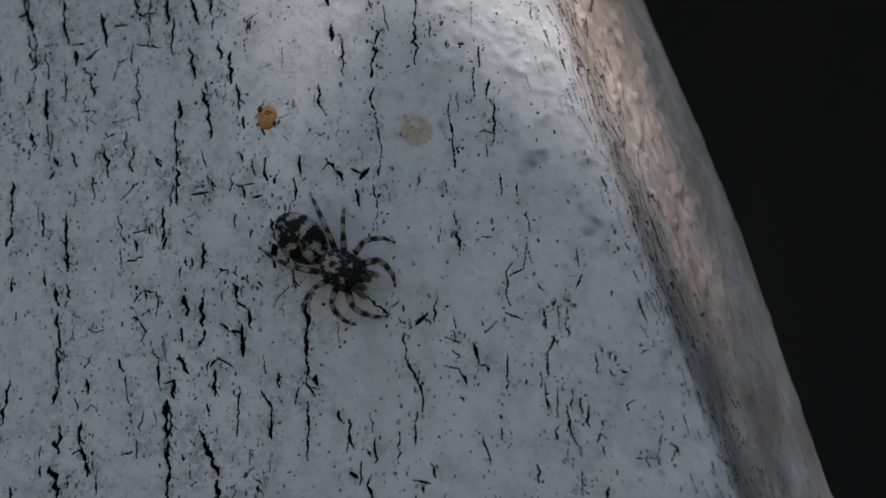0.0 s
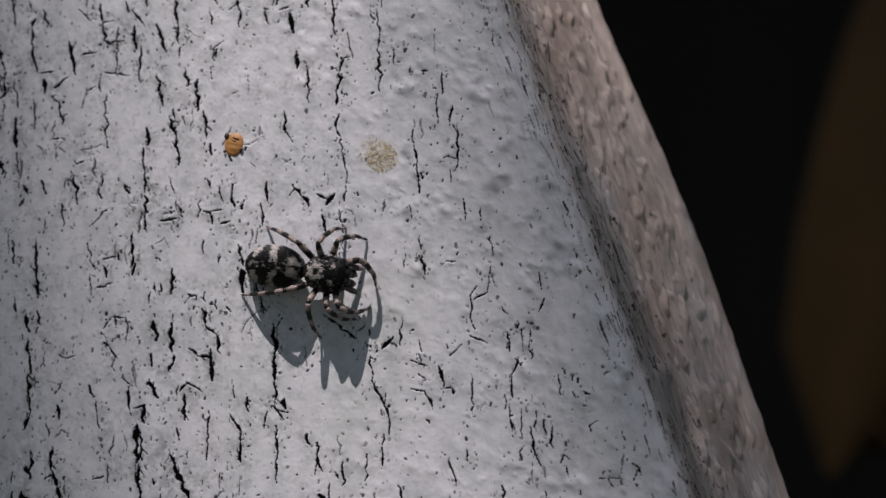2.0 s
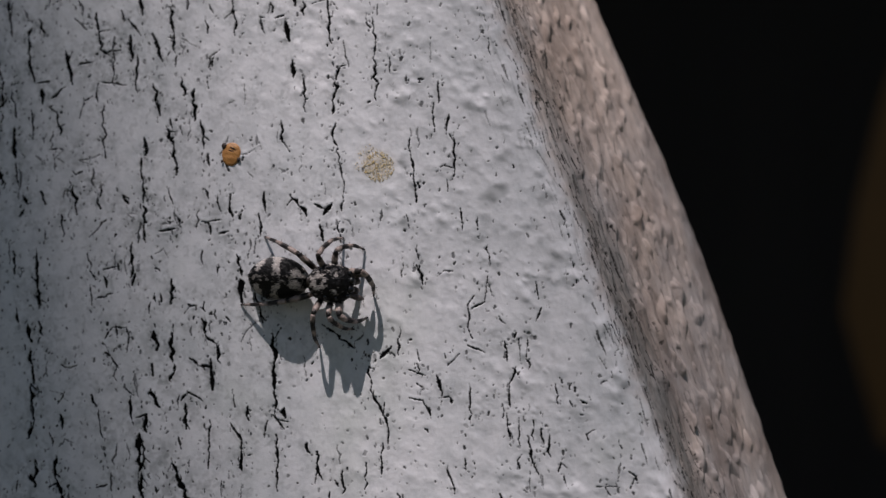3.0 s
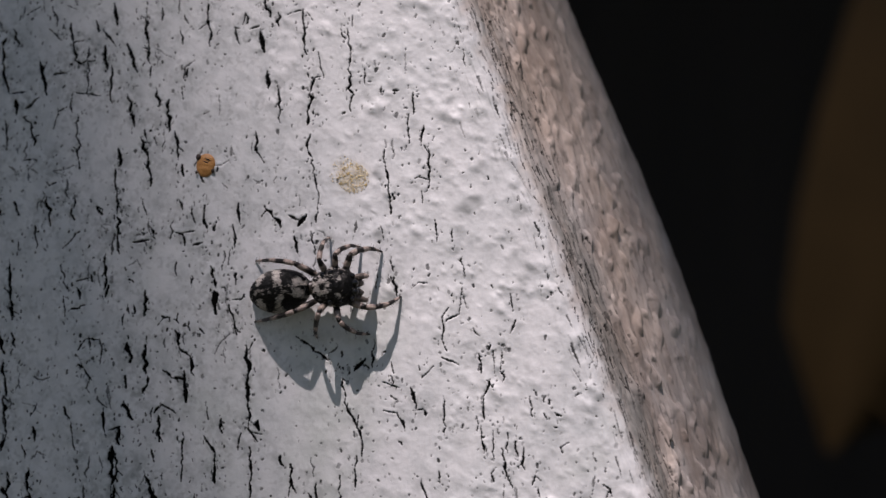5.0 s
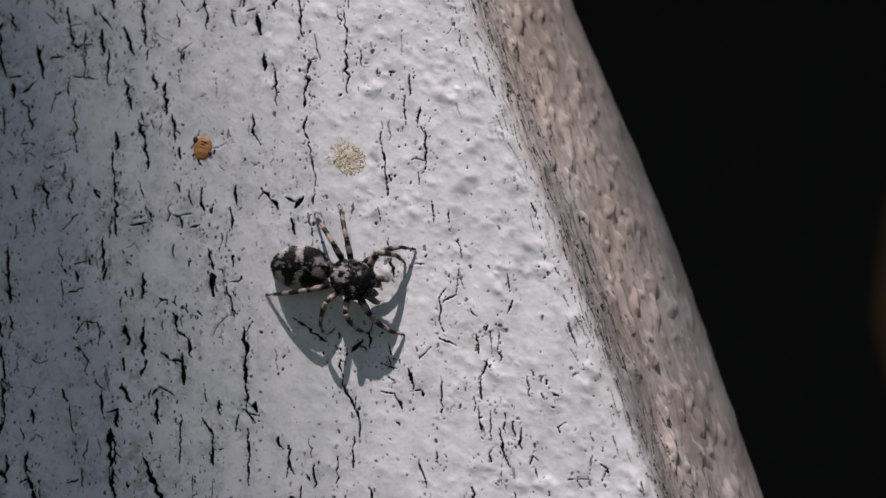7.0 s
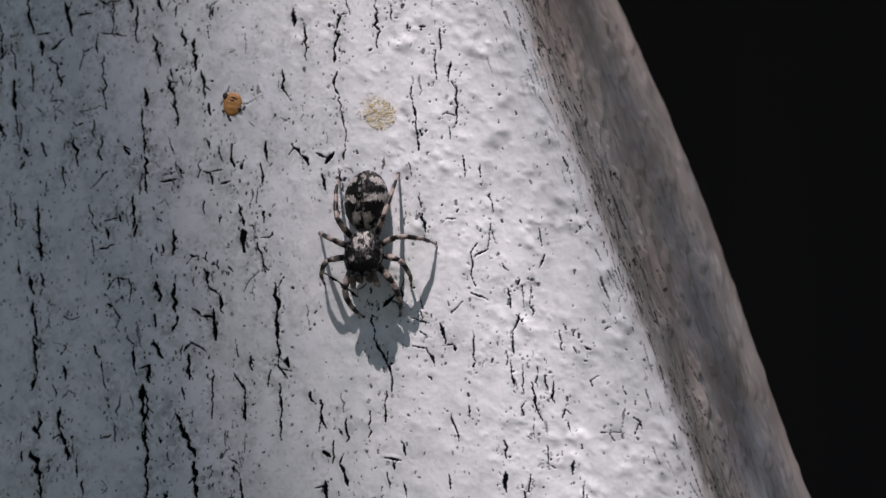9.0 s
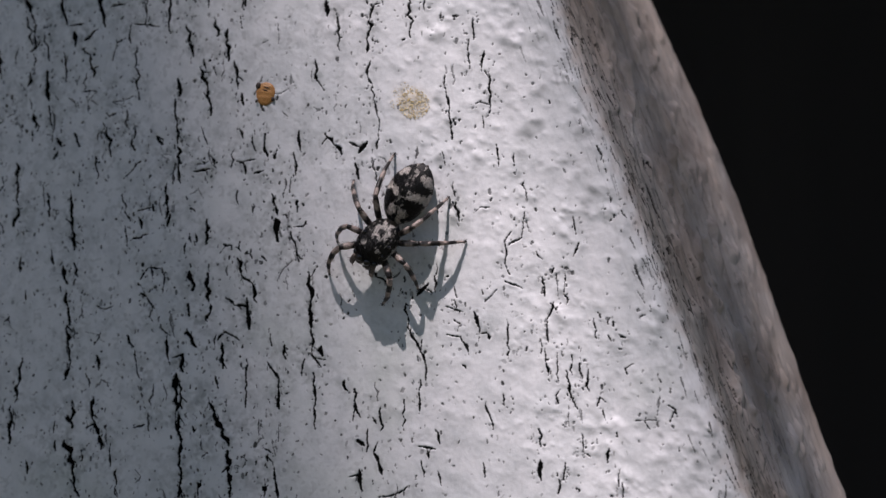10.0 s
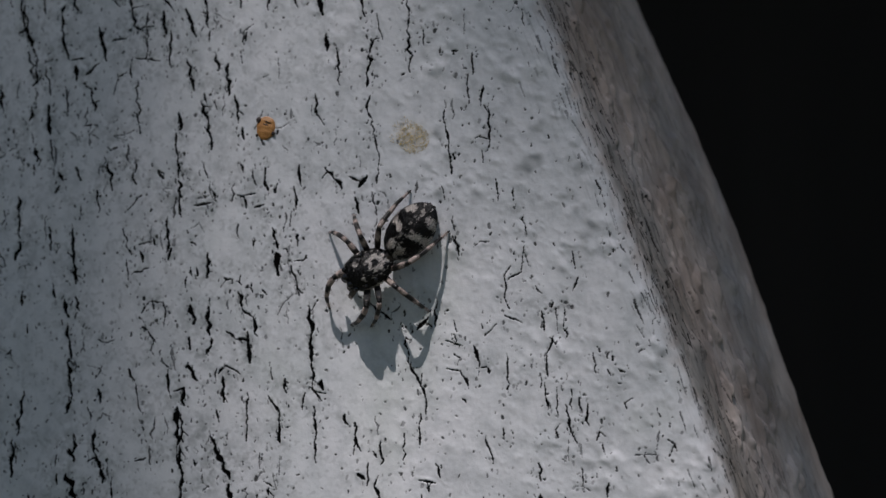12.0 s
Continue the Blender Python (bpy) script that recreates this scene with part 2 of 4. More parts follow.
crack(0.13, (-13.21, 5.88), (-12.81, 4.89), (-12.64, 3.49))
crack(0.11, (-16.50, 7.10), (-16.34, 4.40))
crack(0.13, (-16.87, 7.82), (-16.80, 7.25))
crack(0.08, (-17.54, 7.27), (-17.10, 7.49))
crack(0.16, (-14.35, 5.35), (-14.25, 4.50))
crack(0.11, (-14.45, 4.37), (-14.33, 2.13))
crack(0.16, (-14.33, 1.99), (-14.14, 0.18))
crack(0.11, (-21.72, 3.66), (-21.64, 2.95))
crack(0.16, (-20.58, 2.56), (-20.33, 2.16))
crack(0.19, (-19.67, 2.77), (-19.38, 2.15))
crack(0.11, (-18.00, 3.03), (-17.75, 1.62))
crack(0.13, (-16.66, 2.44), (-16.50, 1.88))
crack(0.24, (-15.35, 2.48), (-15.11, 2.14))
crack(0.08, (-13.05, 2.80), (-12.81, 2.05))
crack(0.11, (-18.54, 1.63), (-18.42, 0.50))
crack(0.08, (-16.19, 1.32), (-17.04, 0.49))
crack(0.11, (-9.94, 12.44), (-9.82, 10.30))
crack(0.13, (-11.36, 11.13), (-11.20, 10.50))
crack(0.11, (-13.52, 0.73), (-12.58, 0.85))
crack(0.11, (-11.20, 2.77), (-11.04, 2.30))
crack(0.11, (-10.56, 2.48), (-10.38, 1.65))
crack(0.13, (-9.91, 2.47), (-9.75, 1.23))
crack(0.13, (-11.02, 1.11), (-10.87, 0.56))
crack(0.13, (-10.45, 0.55), (-10.02, 0.68))
crack(0.07, (-10.94, 1.16), (-10.37, 1.24))
crack(0.11, (-8.23, 2.58), (-8.13, 1.54))
crack(0.11, (-8.49, 1.49), (-8.39, 0.39))
crack(0.13, (-7.43, 6.02), (-7.33, 4.91))
crack(0.16, (-7.27, 10.92), (-7.06, 9.93))
crack(0.11, (-8.02, 11.86), (-7.95, 11.37))
crack(0.08, (-7.83, 11.08), (-7.35, 11.21))
crack(0.19, (-9.47, 1.42), (-9.44, 1.28))
crack(0.16, (-6.90, 8.94), (-6.84, 8.10))
crack(0.19, (-7.08, 12.33), (-6.79, 11.69))
crack(0.11, (-6.43, 11.88), (-6.36, 11.17))
crack(0.11, (-5.16, 11.97), (-5.09, 10.00), (-4.95, 9.72))
crack(0.08, (-5.11, 11.97), (-5.95, 11.72))
crack(0.08, (-4.96, 11.82), (-4.68, 11.39))
crack(0.08, (-6.39, 8.22), (-6.23, 6.41))
crack(0.08, (-4.39, 9.84), (-4.10, 8.57))
crack(0.16, (-4.52, 8.58), (-4.74, 8.03), (-4.92, 6.93), (-4.92, 6.24))
crack(0.13, (-4.72, 5.82), (-4.88, 5.13), (-4.63, 4.71), (-4.62, 3.89))
crack(0.11, (-4.54, 3.89), (-4.28, 2.79), (-4.41, 1.57))
crack(0.11, (-2.95, 10.90), (-2.86, 9.09), (-2.76, 6.87))
crack(0.08, (-3.28, 10.92), (-3.08, 10.43))
crack(0.11, (-2.73, 11.59), (-2.73, 11.03))
crack(0.08, (-2.14, 8.93), (-2.08, 8.09))
crack(0.21, (-0.71, 7.86), (-0.46, 7.85))
crack(0.11, (0.24, 7.75), (0.24, 6.65))
crack(0.11, (0.03, 6.66), (0.05, 5.29))
crack(0.13, (0.76, 6.09), (0.62, 5.14))
crack(0.13, (0.97, 5.00), (1.02, 3.51), (0.89, 2.97))
crack(0.11, (-1.14, 5.05), (-1.08, 4.09), (-0.92, 3.00), (-0.81, 1.92))
crack(0.13, (-6.97, 2.42), (-6.54, 1.87), (-6.12, 1.37))
crack(0.11, (-5.76, 1.94), (-5.02, 1.63))
crack(0.16, (-5.29, 1.44), (-4.88, 1.93))
crack(0.08, (0.35, 3.39), (0.57, 3.71))
crack(0.08, (0.65, 2.97), (0.70, 2.43))
crack(0.08, (1.29, 1.62), (1.37, 0.55))
crack(0.08, (2.09, 1.21), (2.09, 0.54))
crack(0.08, (-4.68, 1.16), (-4.45, 0.07))
crack(0.13, (-5.48, 0.90), (-5.28, 0.08))
crack(0.08, (3.15, 11.09), (3.28, 10.67))
crack(0.08, (2.61, 9.73), (2.74, 8.91))
crack(0.08, (-1.32, 1.39), (-1.13, 0.71))
crack(0.11, (5.94, 1.42), (6.12, 0.75))
crack(0.11, (-21.05, -0.17), (-20.89, -1.29))
crack(0.13, (-19.81, -0.04), (-19.68, -2.00), (-19.48, -2.83))
crack(0.11, (-17.16, -0.35), (-16.99, -1.18), (-16.69, -1.60))
crack(0.19, (-16.26, -1.46), (-16.10, -2.02))
crack(0.08, (-16.94, -1.87), (-16.86, -2.84))
crack(0.13, (-14.86, 0.19), (-14.82, -1.47))
crack(0.13, (-14.65, -1.34), (-14.81, -1.89))
crack(0.07, (-16.66, -2.57), (-15.80, -2.29))
crack(0.16, (-12.81, -1.62), (-12.84, -2.72))
crack(0.11, (-9.58, -0.42), (-9.28, -1.51))
crack(0.21, (-9.37, -1.65), (-9.27, -2.73))
crack(0.13, (-8.63, -2.33), (-8.34, -3.14), (-8.08, -3.68))
crack(0.11, (-20.74, -2.97), (-20.62, -3.66))
crack(0.19, (-20.12, -3.80), (-19.89, -4.63))
crack(0.11, (-19.54, -3.66), (-19.31, -4.35))
crack(0.11, (-19.93, -5.04), (-19.73, -6.69))
crack(0.16, (-19.87, -6.69), (-19.84, -7.51), (-19.64, -8.47), (-19.90, -9.29))
crack(0.07, (-16.12, -4.49), (-15.76, -3.94), (-15.04, -3.94), (-14.89, -4.35), (-15.01, -5.17))
crack(0.11, (-16.10, -5.17), (-15.81, -5.31), (-15.50, -6.07))
crack(0.19, (-13.66, -4.16), (-13.50, -5.03))
crack(0.19, (-12.75, -4.22), (-12.67, -5.57))
crack(0.13, (-12.58, -5.71), (-12.57, -6.11), (-12.84, -6.52))
crack(0.19, (-13.71, -5.71), (-13.64, -6.25))
crack(0.19, (-11.27, -3.54), (-11.06, -4.22))
crack(0.13, (-11.06, -4.35), (-10.49, -4.76), (-10.25, -5.70))
crack(0.13, (-11.80, -5.44), (-11.37, -5.79), (-10.75, -5.84))
crack(0.16, (-10.76, -5.43), (-10.65, -6.91))
crack(0.13, (-10.09, -3.41), (-9.81, -3.68))
crack(0.16, (-7.71, -4.35), (-7.61, -5.56), (-7.60, -6.89))
crack(0.11, (-7.60, -6.89), (-7.52, -8.22))
crack(0.11, (-7.51, -9.01), (-7.40, -11.64))
crack(0.11, (-9.61, -7.17), (-9.52, -7.71))
crack(0.16, (-8.91, -7.70), (-8.84, -8.37))
crack(0.21, (-7.12, -7.82), (-7.06, -8.22))
crack(0.08, (-18.45, -7.64), (-18.12, -7.09))
crack(0.13, (-18.31, -8.18), (-18.18, -8.86))
crack(0.16, (-16.73, -7.22), (-16.45, -7.76))
crack(0.08, (-16.36, -7.90), (-16.10, -9.24))
crack(0.08, (-15.11, -6.80), (-14.61, -7.21))
crack(0.11, (-14.75, -7.34), (-14.64, -8.42))
crack(0.19, (-13.74, -6.93), (-13.30, -7.74))
crack(0.24, (-13.94, -8.14), (-13.92, -8.95))
crack(0.21, (-14.25, -9.09), (-14.24, -10.83))
crack(0.13, (-14.05, -9.35), (-13.96, -10.69))
crack(0.11, (-14.15, -10.83), (-14.13, -11.89))
crack(0.11, (-12.18, -7.46), (-11.85, -7.05), (-11.14, -7.45))
crack(0.13, (-11.98, -7.59), (-11.92, -8.80))
crack(0.08, (-18.86, -9.00), (-18.67, -9.68))
crack(0.13, (-19.51, -10.37), (-19.41, -11.58))
crack(0.16, (-18.45, -10.22), (-18.48, -11.16), (-18.11, -11.96))
crack(0.08, (-10.76, -8.38), (-10.80, -10.64))
crack(0.13, (-9.73, -8.51), (-9.16, -9.30), (-9.14, -10.75))
crack(0.16, (-12.62, -10.40), (-11.89, -11.72))
crack(0.08, (-7.93, -8.36), (-8.06, -9.15))
crack(0.11, (-7.66, -8.09), (-7.10, -8.75))
crack(0.08, (-7.30, -3.95), (-7.63, -4.49))
crack(0.11, (-5.30, -3.82), (-4.69, -4.22), (-3.74, -4.97))
crack(0.11, (-1.58, -3.96), (-1.66, -5.28))
crack(0.19, (-2.52, -5.41), (-1.98, -4.88))
crack(0.16, (-2.25, -5.07), (-1.84, -5.28))
crack(0.13, (-3.05, -5.81), (-2.97, -6.87), (-2.37, -8.04), (-2.15, -8.56), (-2.13, -9.35))
crack(0.11, (-2.37, -9.35), (-2.44, -10.91))
crack(0.16, (-0.64, -1.04), (-0.51, -1.97))
crack(0.11, (-0.78, -0.10), (-0.70, -0.77))
crack(0.13, (1.62, -2.91), (1.62, -3.96), (1.83, -4.49))
crack(0.08, (1.62, -4.80), (2.41, -5.14))
crack(0.08, (1.22, -5.20), (0.69, -5.75))
crack(0.11, (-0.77, -5.01), (-0.64, -5.54))
crack(0.11, (-0.77, -5.67), (-0.72, -6.20))
crack(0.11, (-1.12, -7.25), (-0.50, -7.37), (-0.11, -8.15))
crack(0.11, (-0.77, -6.59), (-0.51, -6.85))
crack(0.16, (0.16, -6.19), (0.42, -7.24))
crack(0.16, (0.74, -7.16), (0.87, -7.49))
crack(0.08, (1.69, -6.58), (1.74, -8.40))
crack(0.08, (2.56, -0.13), (2.69, -1.06))
crack(0.08, (2.56, -1.59), (2.42, -2.78))
crack(0.11, (3.33, -4.62), (3.46, -5.53))
crack(0.11, (3.86, -4.23), (3.80, -4.49))
crack(0.08, (3.99, -4.49), (4.06, -5.53))
crack(0.08, (4.38, -4.49), (4.42, -5.92))
crack(0.11, (3.85, -5.79), (3.53, -6.57), (3.57, -7.60))
crack(0.11, (3.21, -7.48), (3.23, -8.12))
crack(0.13, (3.44, -8.38), (3.56, -9.15))
crack(0.11, (4.79, -1.87), (4.91, -2.66))
crack(0.08, (5.04, -3.05), (4.77, -3.70))
crack(0.16, (4.42, -9.01), (4.59, -10.16), (4.85, -10.67))
crack(0.16, (4.08, -9.78), (4.00, -10.42))
crack(0.13, (6.38, -6.55), (6.30, -6.81))
crack(0.13, (6.29, -7.33), (6.42, -7.58))
crack(0.11, (5.38, -8.87), (5.42, -9.89))
crack(0.11, (4.99, -8.62), (5.12, -9.26))
crack(0.13, (-6.01, -9.39), (-5.95, -9.79))
crack(0.13, (-5.51, -9.78), (-5.51, -10.30), (-5.23, -11.08))
crack(0.11, (-4.24, -10.55), (-4.28, -11.72))
crack(0.11, (-3.16, -10.27), (-3.16, -11.70))
crack(0.11, (1.47, -9.95), (1.47, -10.46))
crack(0.11, (0.68, -10.34), (1.00, -11.62))
crack(0.13, (-0.37, -8.68), (-0.24, -8.80))
crack(0.13, (5.88, -10.14), (5.75, -10.53))
crack(0.11, (6.00, -10.65), (6.12, -11.15))
crack(0.16, (8.93, -10.48), (9.29, -10.98))
crack(0.13, (8.49, -9.09), (8.64, -9.47))
crack(0.13, (7.04, -8.85), (7.12, -9.11))
crack(0.08, (-19.33, 12.23), (-18.65, 12.64))
crack(0.11, (-17.99, 12.62), (-17.73, 11.65))
crack(0.08, (-18.11, 11.46), (-17.49, 10.86))
crack(0.08, (-17.31, 12.68), (-16.71, 12.42))
crack(0.11, (-15.69, 11.81), (-15.55, 11.22))
crack(0.16, (-14.77, 12.64), (-14.56, 11.47))
crack(0.08, (-16.57, 9.68), (-15.69, 9.79))
crack(0.08, (-16.77, 8.25), (-15.35, 8.01))
crack(0.08, (-17.54, 7.41), (-17.72, 6.42))
crack(0.11, (-20.29, 6.92), (-20.07, 5.91))
crack(0.08, (-20.82, 12.00), (-20.44, 11.40))
crack(0.08, (-10.89, 9.21), (-10.94, 8.78))
crack(0.08, (-12.55, 5.87), (-12.39, 5.44))
crack(0.07, (-10.13, 6.93), (-9.79, 7.06))
crack(0.08, (-11.14, 11.92), (-10.93, 11.48))
crack(0.08, (-11.19, 8.37), (-11.12, 7.72))
crack(0.11, (-17.87, 3.59), (-17.52, 3.72))
crack(0.08, (-19.24, 4.89), (-18.55, 4.88))
crack(0.08, (-9.08, 3.56), (-8.80, 3.28))
crack(0.08, (-16.53, 3.00), (-16.57, 2.44))
crack(0.11, (-20.47, 1.94), (-20.75, 1.52))
crack(0.11, (-12.59, 1.41), (-12.44, 1.04))
crack(0.13, (-11.93, -2.86), (-11.51, -2.91))
crack(0.11, (-11.31, -3.00), (-11.08, -3.19))
crack(0.11, (-10.58, -3.14), (-10.51, -3.54))
crack(0.11, (-13.65, -2.30), (-13.58, -2.72))
crack(0.11, (-13.37, -2.31), (-13.30, -2.72))
crack(0.08, (-13.84, -2.71), (-13.91, -3.26))
crack(0.13, (-15.55, -0.86), (-15.49, -1.14))
crack(0.13, (-13.62, -1.07), (-13.39, -1.26))
crack(0.11, (-11.28, -0.26), (-11.21, -0.95))
crack(0.11, (-10.56, -0.96), (-10.49, -1.50))
crack(0.13, (-8.02, -2.06), (-7.88, -1.85))
crack(0.16, (-8.32, -0.84), (-8.26, -1.11))
crack(0.11, (-9.00, -1.51), (-8.81, -1.51))
crack(0.08, (-1.17, -5.94), (-0.37, -6.20))
crack(0.08, (2.42, -2.78), (1.76, -3.17))
crack(0.08, (3.07, -3.44), (3.39, -3.83))
crack(0.11, (7.00, -1.62), (7.21, -1.94))
crack(0.11, (6.49, -0.96), (6.54, -1.23))
crack(0.11, (8.37, -5.26), (8.55, -5.00))
crack(0.11, (7.71, -6.55), (7.97, -6.42))
crack(0.08, (4.61, -8.11), (4.65, -9.14))
crack(0.08, (3.96, -8.12), (4.03, -9.40))
crack(0.11, (6.81, -7.32), (7.06, -7.45))
crack(0.08, (5.66, -6.56), (5.70, -7.33))
crack(0.16, (-22.81, -11.46), (-22.72, -12.42))
crack(0.11, (-20.36, -12.27), (-20.32, -12.76))
crack(0.13, (-21.85, -13.23), (-21.75, -13.85))
crack(0.16, (-19.77, -11.04), (-19.47, -11.64))
crack(0.19, (-19.89, -12.26), (-19.53, -12.94), (-19.42, -13.88), (-19.35, -14.37), (-19.05, -14.96))
crack(0.13, (-18.98, -12.88), (-18.97, -13.20))
crack(0.19, (-18.31, -11.44), (-18.13, -11.98), (-18.00, -12.66))
crack(0.08, (-17.52, -12.38), (-17.50, -13.46))
crack(0.11, (-17.18, -13.59), (-17.28, -14.53), (-17.10, -14.93))
crack(0.21, (-14.12, -11.15), (-14.08, -11.96), (-13.97, -12.36), (-14.07, -12.84))
crack(0.16, (-14.02, -12.89), (-13.95, -14.09), (-14.10, -14.89))
crack(0.19, (-12.30, -11.14), (-11.93, -11.68), (-11.59, -12.47))
crack(0.21, (-11.67, -12.74), (-11.58, -13.40), (-11.66, -13.66), (-11.49, -14.45), (-11.54, -14.90))
crack(0.11, (-9.92, -12.54), (-9.51, -12.77))
crack(0.16, (-9.78, -12.93), (-9.70, -13.12))
crack(0.11, (-9.45, -13.25), (-9.34, -14.03), (-9.17, -14.87))
crack(0.16, (-9.91, -14.38), (-9.72, -14.56))
crack(0.16, (-13.41, -11.55), (-13.35, -11.82))
crack(0.16, (-13.10, -14.21), (-13.05, -14.40))
crack(0.08, (-16.39, -11.62), (-15.82, -11.48))
crack(0.16, (-4.89, -11.64), (-4.94, -12.68))
crack(0.19, (-5.37, -12.16), (-5.02, -12.42))
crack(0.19, (-4.49, -12.42), (-4.36, -13.20), (-4.22, -13.71))
crack(0.13, (-4.62, -11.11), (-4.49, -11.37))
crack(0.16, (-5.29, -13.47), (-5.16, -14.50))
crack(0.13, (-4.36, -14.75), (-3.56, -14.61), (-3.03, -14.27))
crack(0.13, (-1.69, -11.62), (-1.48, -12.26))
crack(0.11, (-2.36, -13.05), (-2.23, -13.82))
crack(0.13, (-1.57, -13.56), (-1.44, -14.20))
crack(0.11, (-2.49, -12.40), (-1.70, -12.52))
crack(0.13, (-2.09, -12.53), (-2.01, -12.97))
crack(0.13, (0.53, -13.15), (0.60, -13.79))
crack(0.16, (3.09, -11.59), (3.18, -12.36))
crack(0.19, (3.12, -13.00), (3.16, -13.89))
crack(0.16, (4.00, -13.88), (3.92, -14.51))
crack(0.11, (4.27, -13.11), (4.31, -14.00))
crack(0.16, (4.76, -14.25), (4.89, -14.37))
crack(0.11, (5.06, -11.83), (5.09, -12.60))
crack(0.13, (6.26, -12.46), (6.18, -13.09))
crack(0.11, (6.73, -13.34), (6.66, -14.10))
crack(0.13, (6.79, -13.97), (6.83, -14.60))
crack(0.13, (7.85, -11.19), (8.09, -11.56))
crack(0.08, (7.47, -11.19), (8.48, -11.18))
crack(0.16, (-22.68, 11.62), (-22.77, 11.03), (-22.53, 10.13), (-22.17, 9.09))
crack(0.11, (-22.87, 9.76), (-22.49, 9.98))
crack(0.11, (-22.33, 8.80), (-21.95, 7.32))
crack(0.16, (-22.05, 7.04), (-21.88, 7.26))
crack(0.08, (-21.92, 6.89), (-21.83, 5.87))
crack(0.16, (-22.04, 5.73), (-22.19, 5.24))
crack(0.13, (-23.23, 12.14), (-23.21, 11.79))
crack(0.08, (-23.34, 11.49), (-23.20, 11.13))
crack(0.13, (-23.76, 6.87), (-23.61, 5.91))
crack(0.13, (-23.30, 4.37), (-23.27, 4.25))
crack(0.16, (-21.87, 3.85), (-21.71, 3.14))
crack(0.13, (-21.88, 2.99), (-21.77, 2.65))
crack(0.16, (-22.67, 1.35), (-22.55, -0.68))
crack(0.16, (-22.54, -0.91), (-22.78, -1.75))
crack(0.13, (-22.33, -3.34), (-22.35, -4.03))
crack(0.13, (-22.86, -6.23), (-22.84, -6.51))
crack(0.13, (-22.15, -8.27), (-22.31, -9.49), (-22.48, -10.43))
crack(0.13, (-22.71, -10.57), (-22.74, -11.91))
crack(0.11, (-22.06, -4.99), (-22.03, -5.41))
# finer hair cracks, chips and specks between them, thicker on the older, drier side
for _ in range(330):
    x, z = rng.uniform(-32, 13), rng.uniform(-18, 17)
    if rng.random() > 0.35 + 0.65 * (x < -8):
        continue
    n = rng.uniform(0.25, 1.1)
    crack(rng.uniform(0.05, 0.11), (x, z), (x + rng.normal(0.03, 0.13) * n, z - n), strength=rng.uniform(0.5, 1))
for _ in range(90):
    x, z = rng.uniform(-34, -23.8), rng.uniform(-18, 17)
    n = rng.uniform(0.6, 2.4)
    crack(rng.uniform(0.07, 0.18), (x, z), (x + rng.normal(0.04, 0.12) * n, z - n))
for _ in range(30):
    x, z = rng.uniform(-22, 14), rng.uniform(-18, -15)
    n = rng.uniform(0.5, 2.0)
    crack(rng.uniform(0.07, 0.16), (x, z), (x + rng.normal(0.04, 0.15) * n, z - n))
for _ in range(120):
    x, z = rng.uniform(-33, 12), rng.uniform(-18, 17)
    if x > -8 and rng.random() < 0.6:
        continue
    a, n = rng.uniform(0, 6.3), rng.uniform(0.25, 0.6)
    bend = rng.normal(0, 0.9)
    p1 = (x + n * math.cos(a), z + n * math.sin(a))
    crack(rng.uniform(0.05, 0.10), (x, z), p1, (p1[0] + n * math.cos(a + bend), p1[1] + n * math.sin(a + bend)), strength=rng.uniform(0.4, 0.9))
for k in range(6600):
    if k % 3:
        x, z = crack_spots[int(rng.integers(len(crack_spots)))]
        x, z = x + rng.normal(0, 0.35), z + rng.normal(0, 0.5)
    else:
        x, z = rng.uniform(-34, 14), rng.uniform(-18, 17)
    r = 0.035 + 0.065 * rng.random() ** 2 + (0.07 if rng.random() < 0.05 else 0)
    stroke(x, z, x + rng.normal(0, 0.03), z + rng.normal(0, 0.07), r, r, rng.uniform(0.3, 1.0))

on_face = 1 - ease(S, -0.4, 1.2)
crack_field *= on_face
# splits and flecks that follow the slanting side
for _ in range(760):
    c, z = rng.normal(1.3, 0.9), rng.uniform(-18, 17)
    n, w = 0.1 + 1.0 * rng.random() ** 2, 0.04 + 0.11 * rng.random() ** 2
    x = edge_x(z) + c
    lean = 0.36 + rng.normal(0, 0.13)
    stroke(x, z, x + lean * n, z - n, w, 0.03, rng.uniform(0.2, 0.95))
for _ in range(420):
    c, z = rng.uniform(1.8, 8.0), rng.uniform(-18, 17)
    n, w = rng.uniform(0.2, 1.0), rng.uniform(0.08, 0.28)
    x = edge_x(z) + c
    stroke(x, z, x + 0.36 * n, z - n, 0.7 * w, 0.05, rng.uniform(0.08, 0.36))
blister = ease(S + 3.0 * lattice_noise(X, Z, 5.0, 3), -14, -4) * on_face
lump = lattice_noise(X, Z, 0.85, 11) + 0.5 * lattice_noise(X, Z, 0.42, 12)
bumps = np.zeros_like(X)
for k in range(2900):
    c, z = -15 * rng.random() ** 1.25 if k % 6 else rng.uniform(-36, -8), rng.uniform(-18, 17)
    r = 0.10 + 0.24 * rng.random() ** 2
    i0, i1 = np.searchsorted(z_axis, (z - 2.2 * r, z + 2.2 * r))
    j0, j1 = np.searchsorted(s_axis, (c - 2.2 * r, c + 2.2 * r))
    q = ((S[i0:i1, j0:j1] - c) / r) ** 2 + ((Z[i0:i1, j0:j1] - z) / r) ** 2
    bumps[i0:i1, j0:j1] += r * rng.uniform(0.4, 1.0) * np.exp(-q)
height = 0.020 * lattice_noise(X, Z, 4.0, 13) + 0.005 * lump + 0.004 * lattice_noise(X, Z, 0.2, 14) + 0.08 * bumps
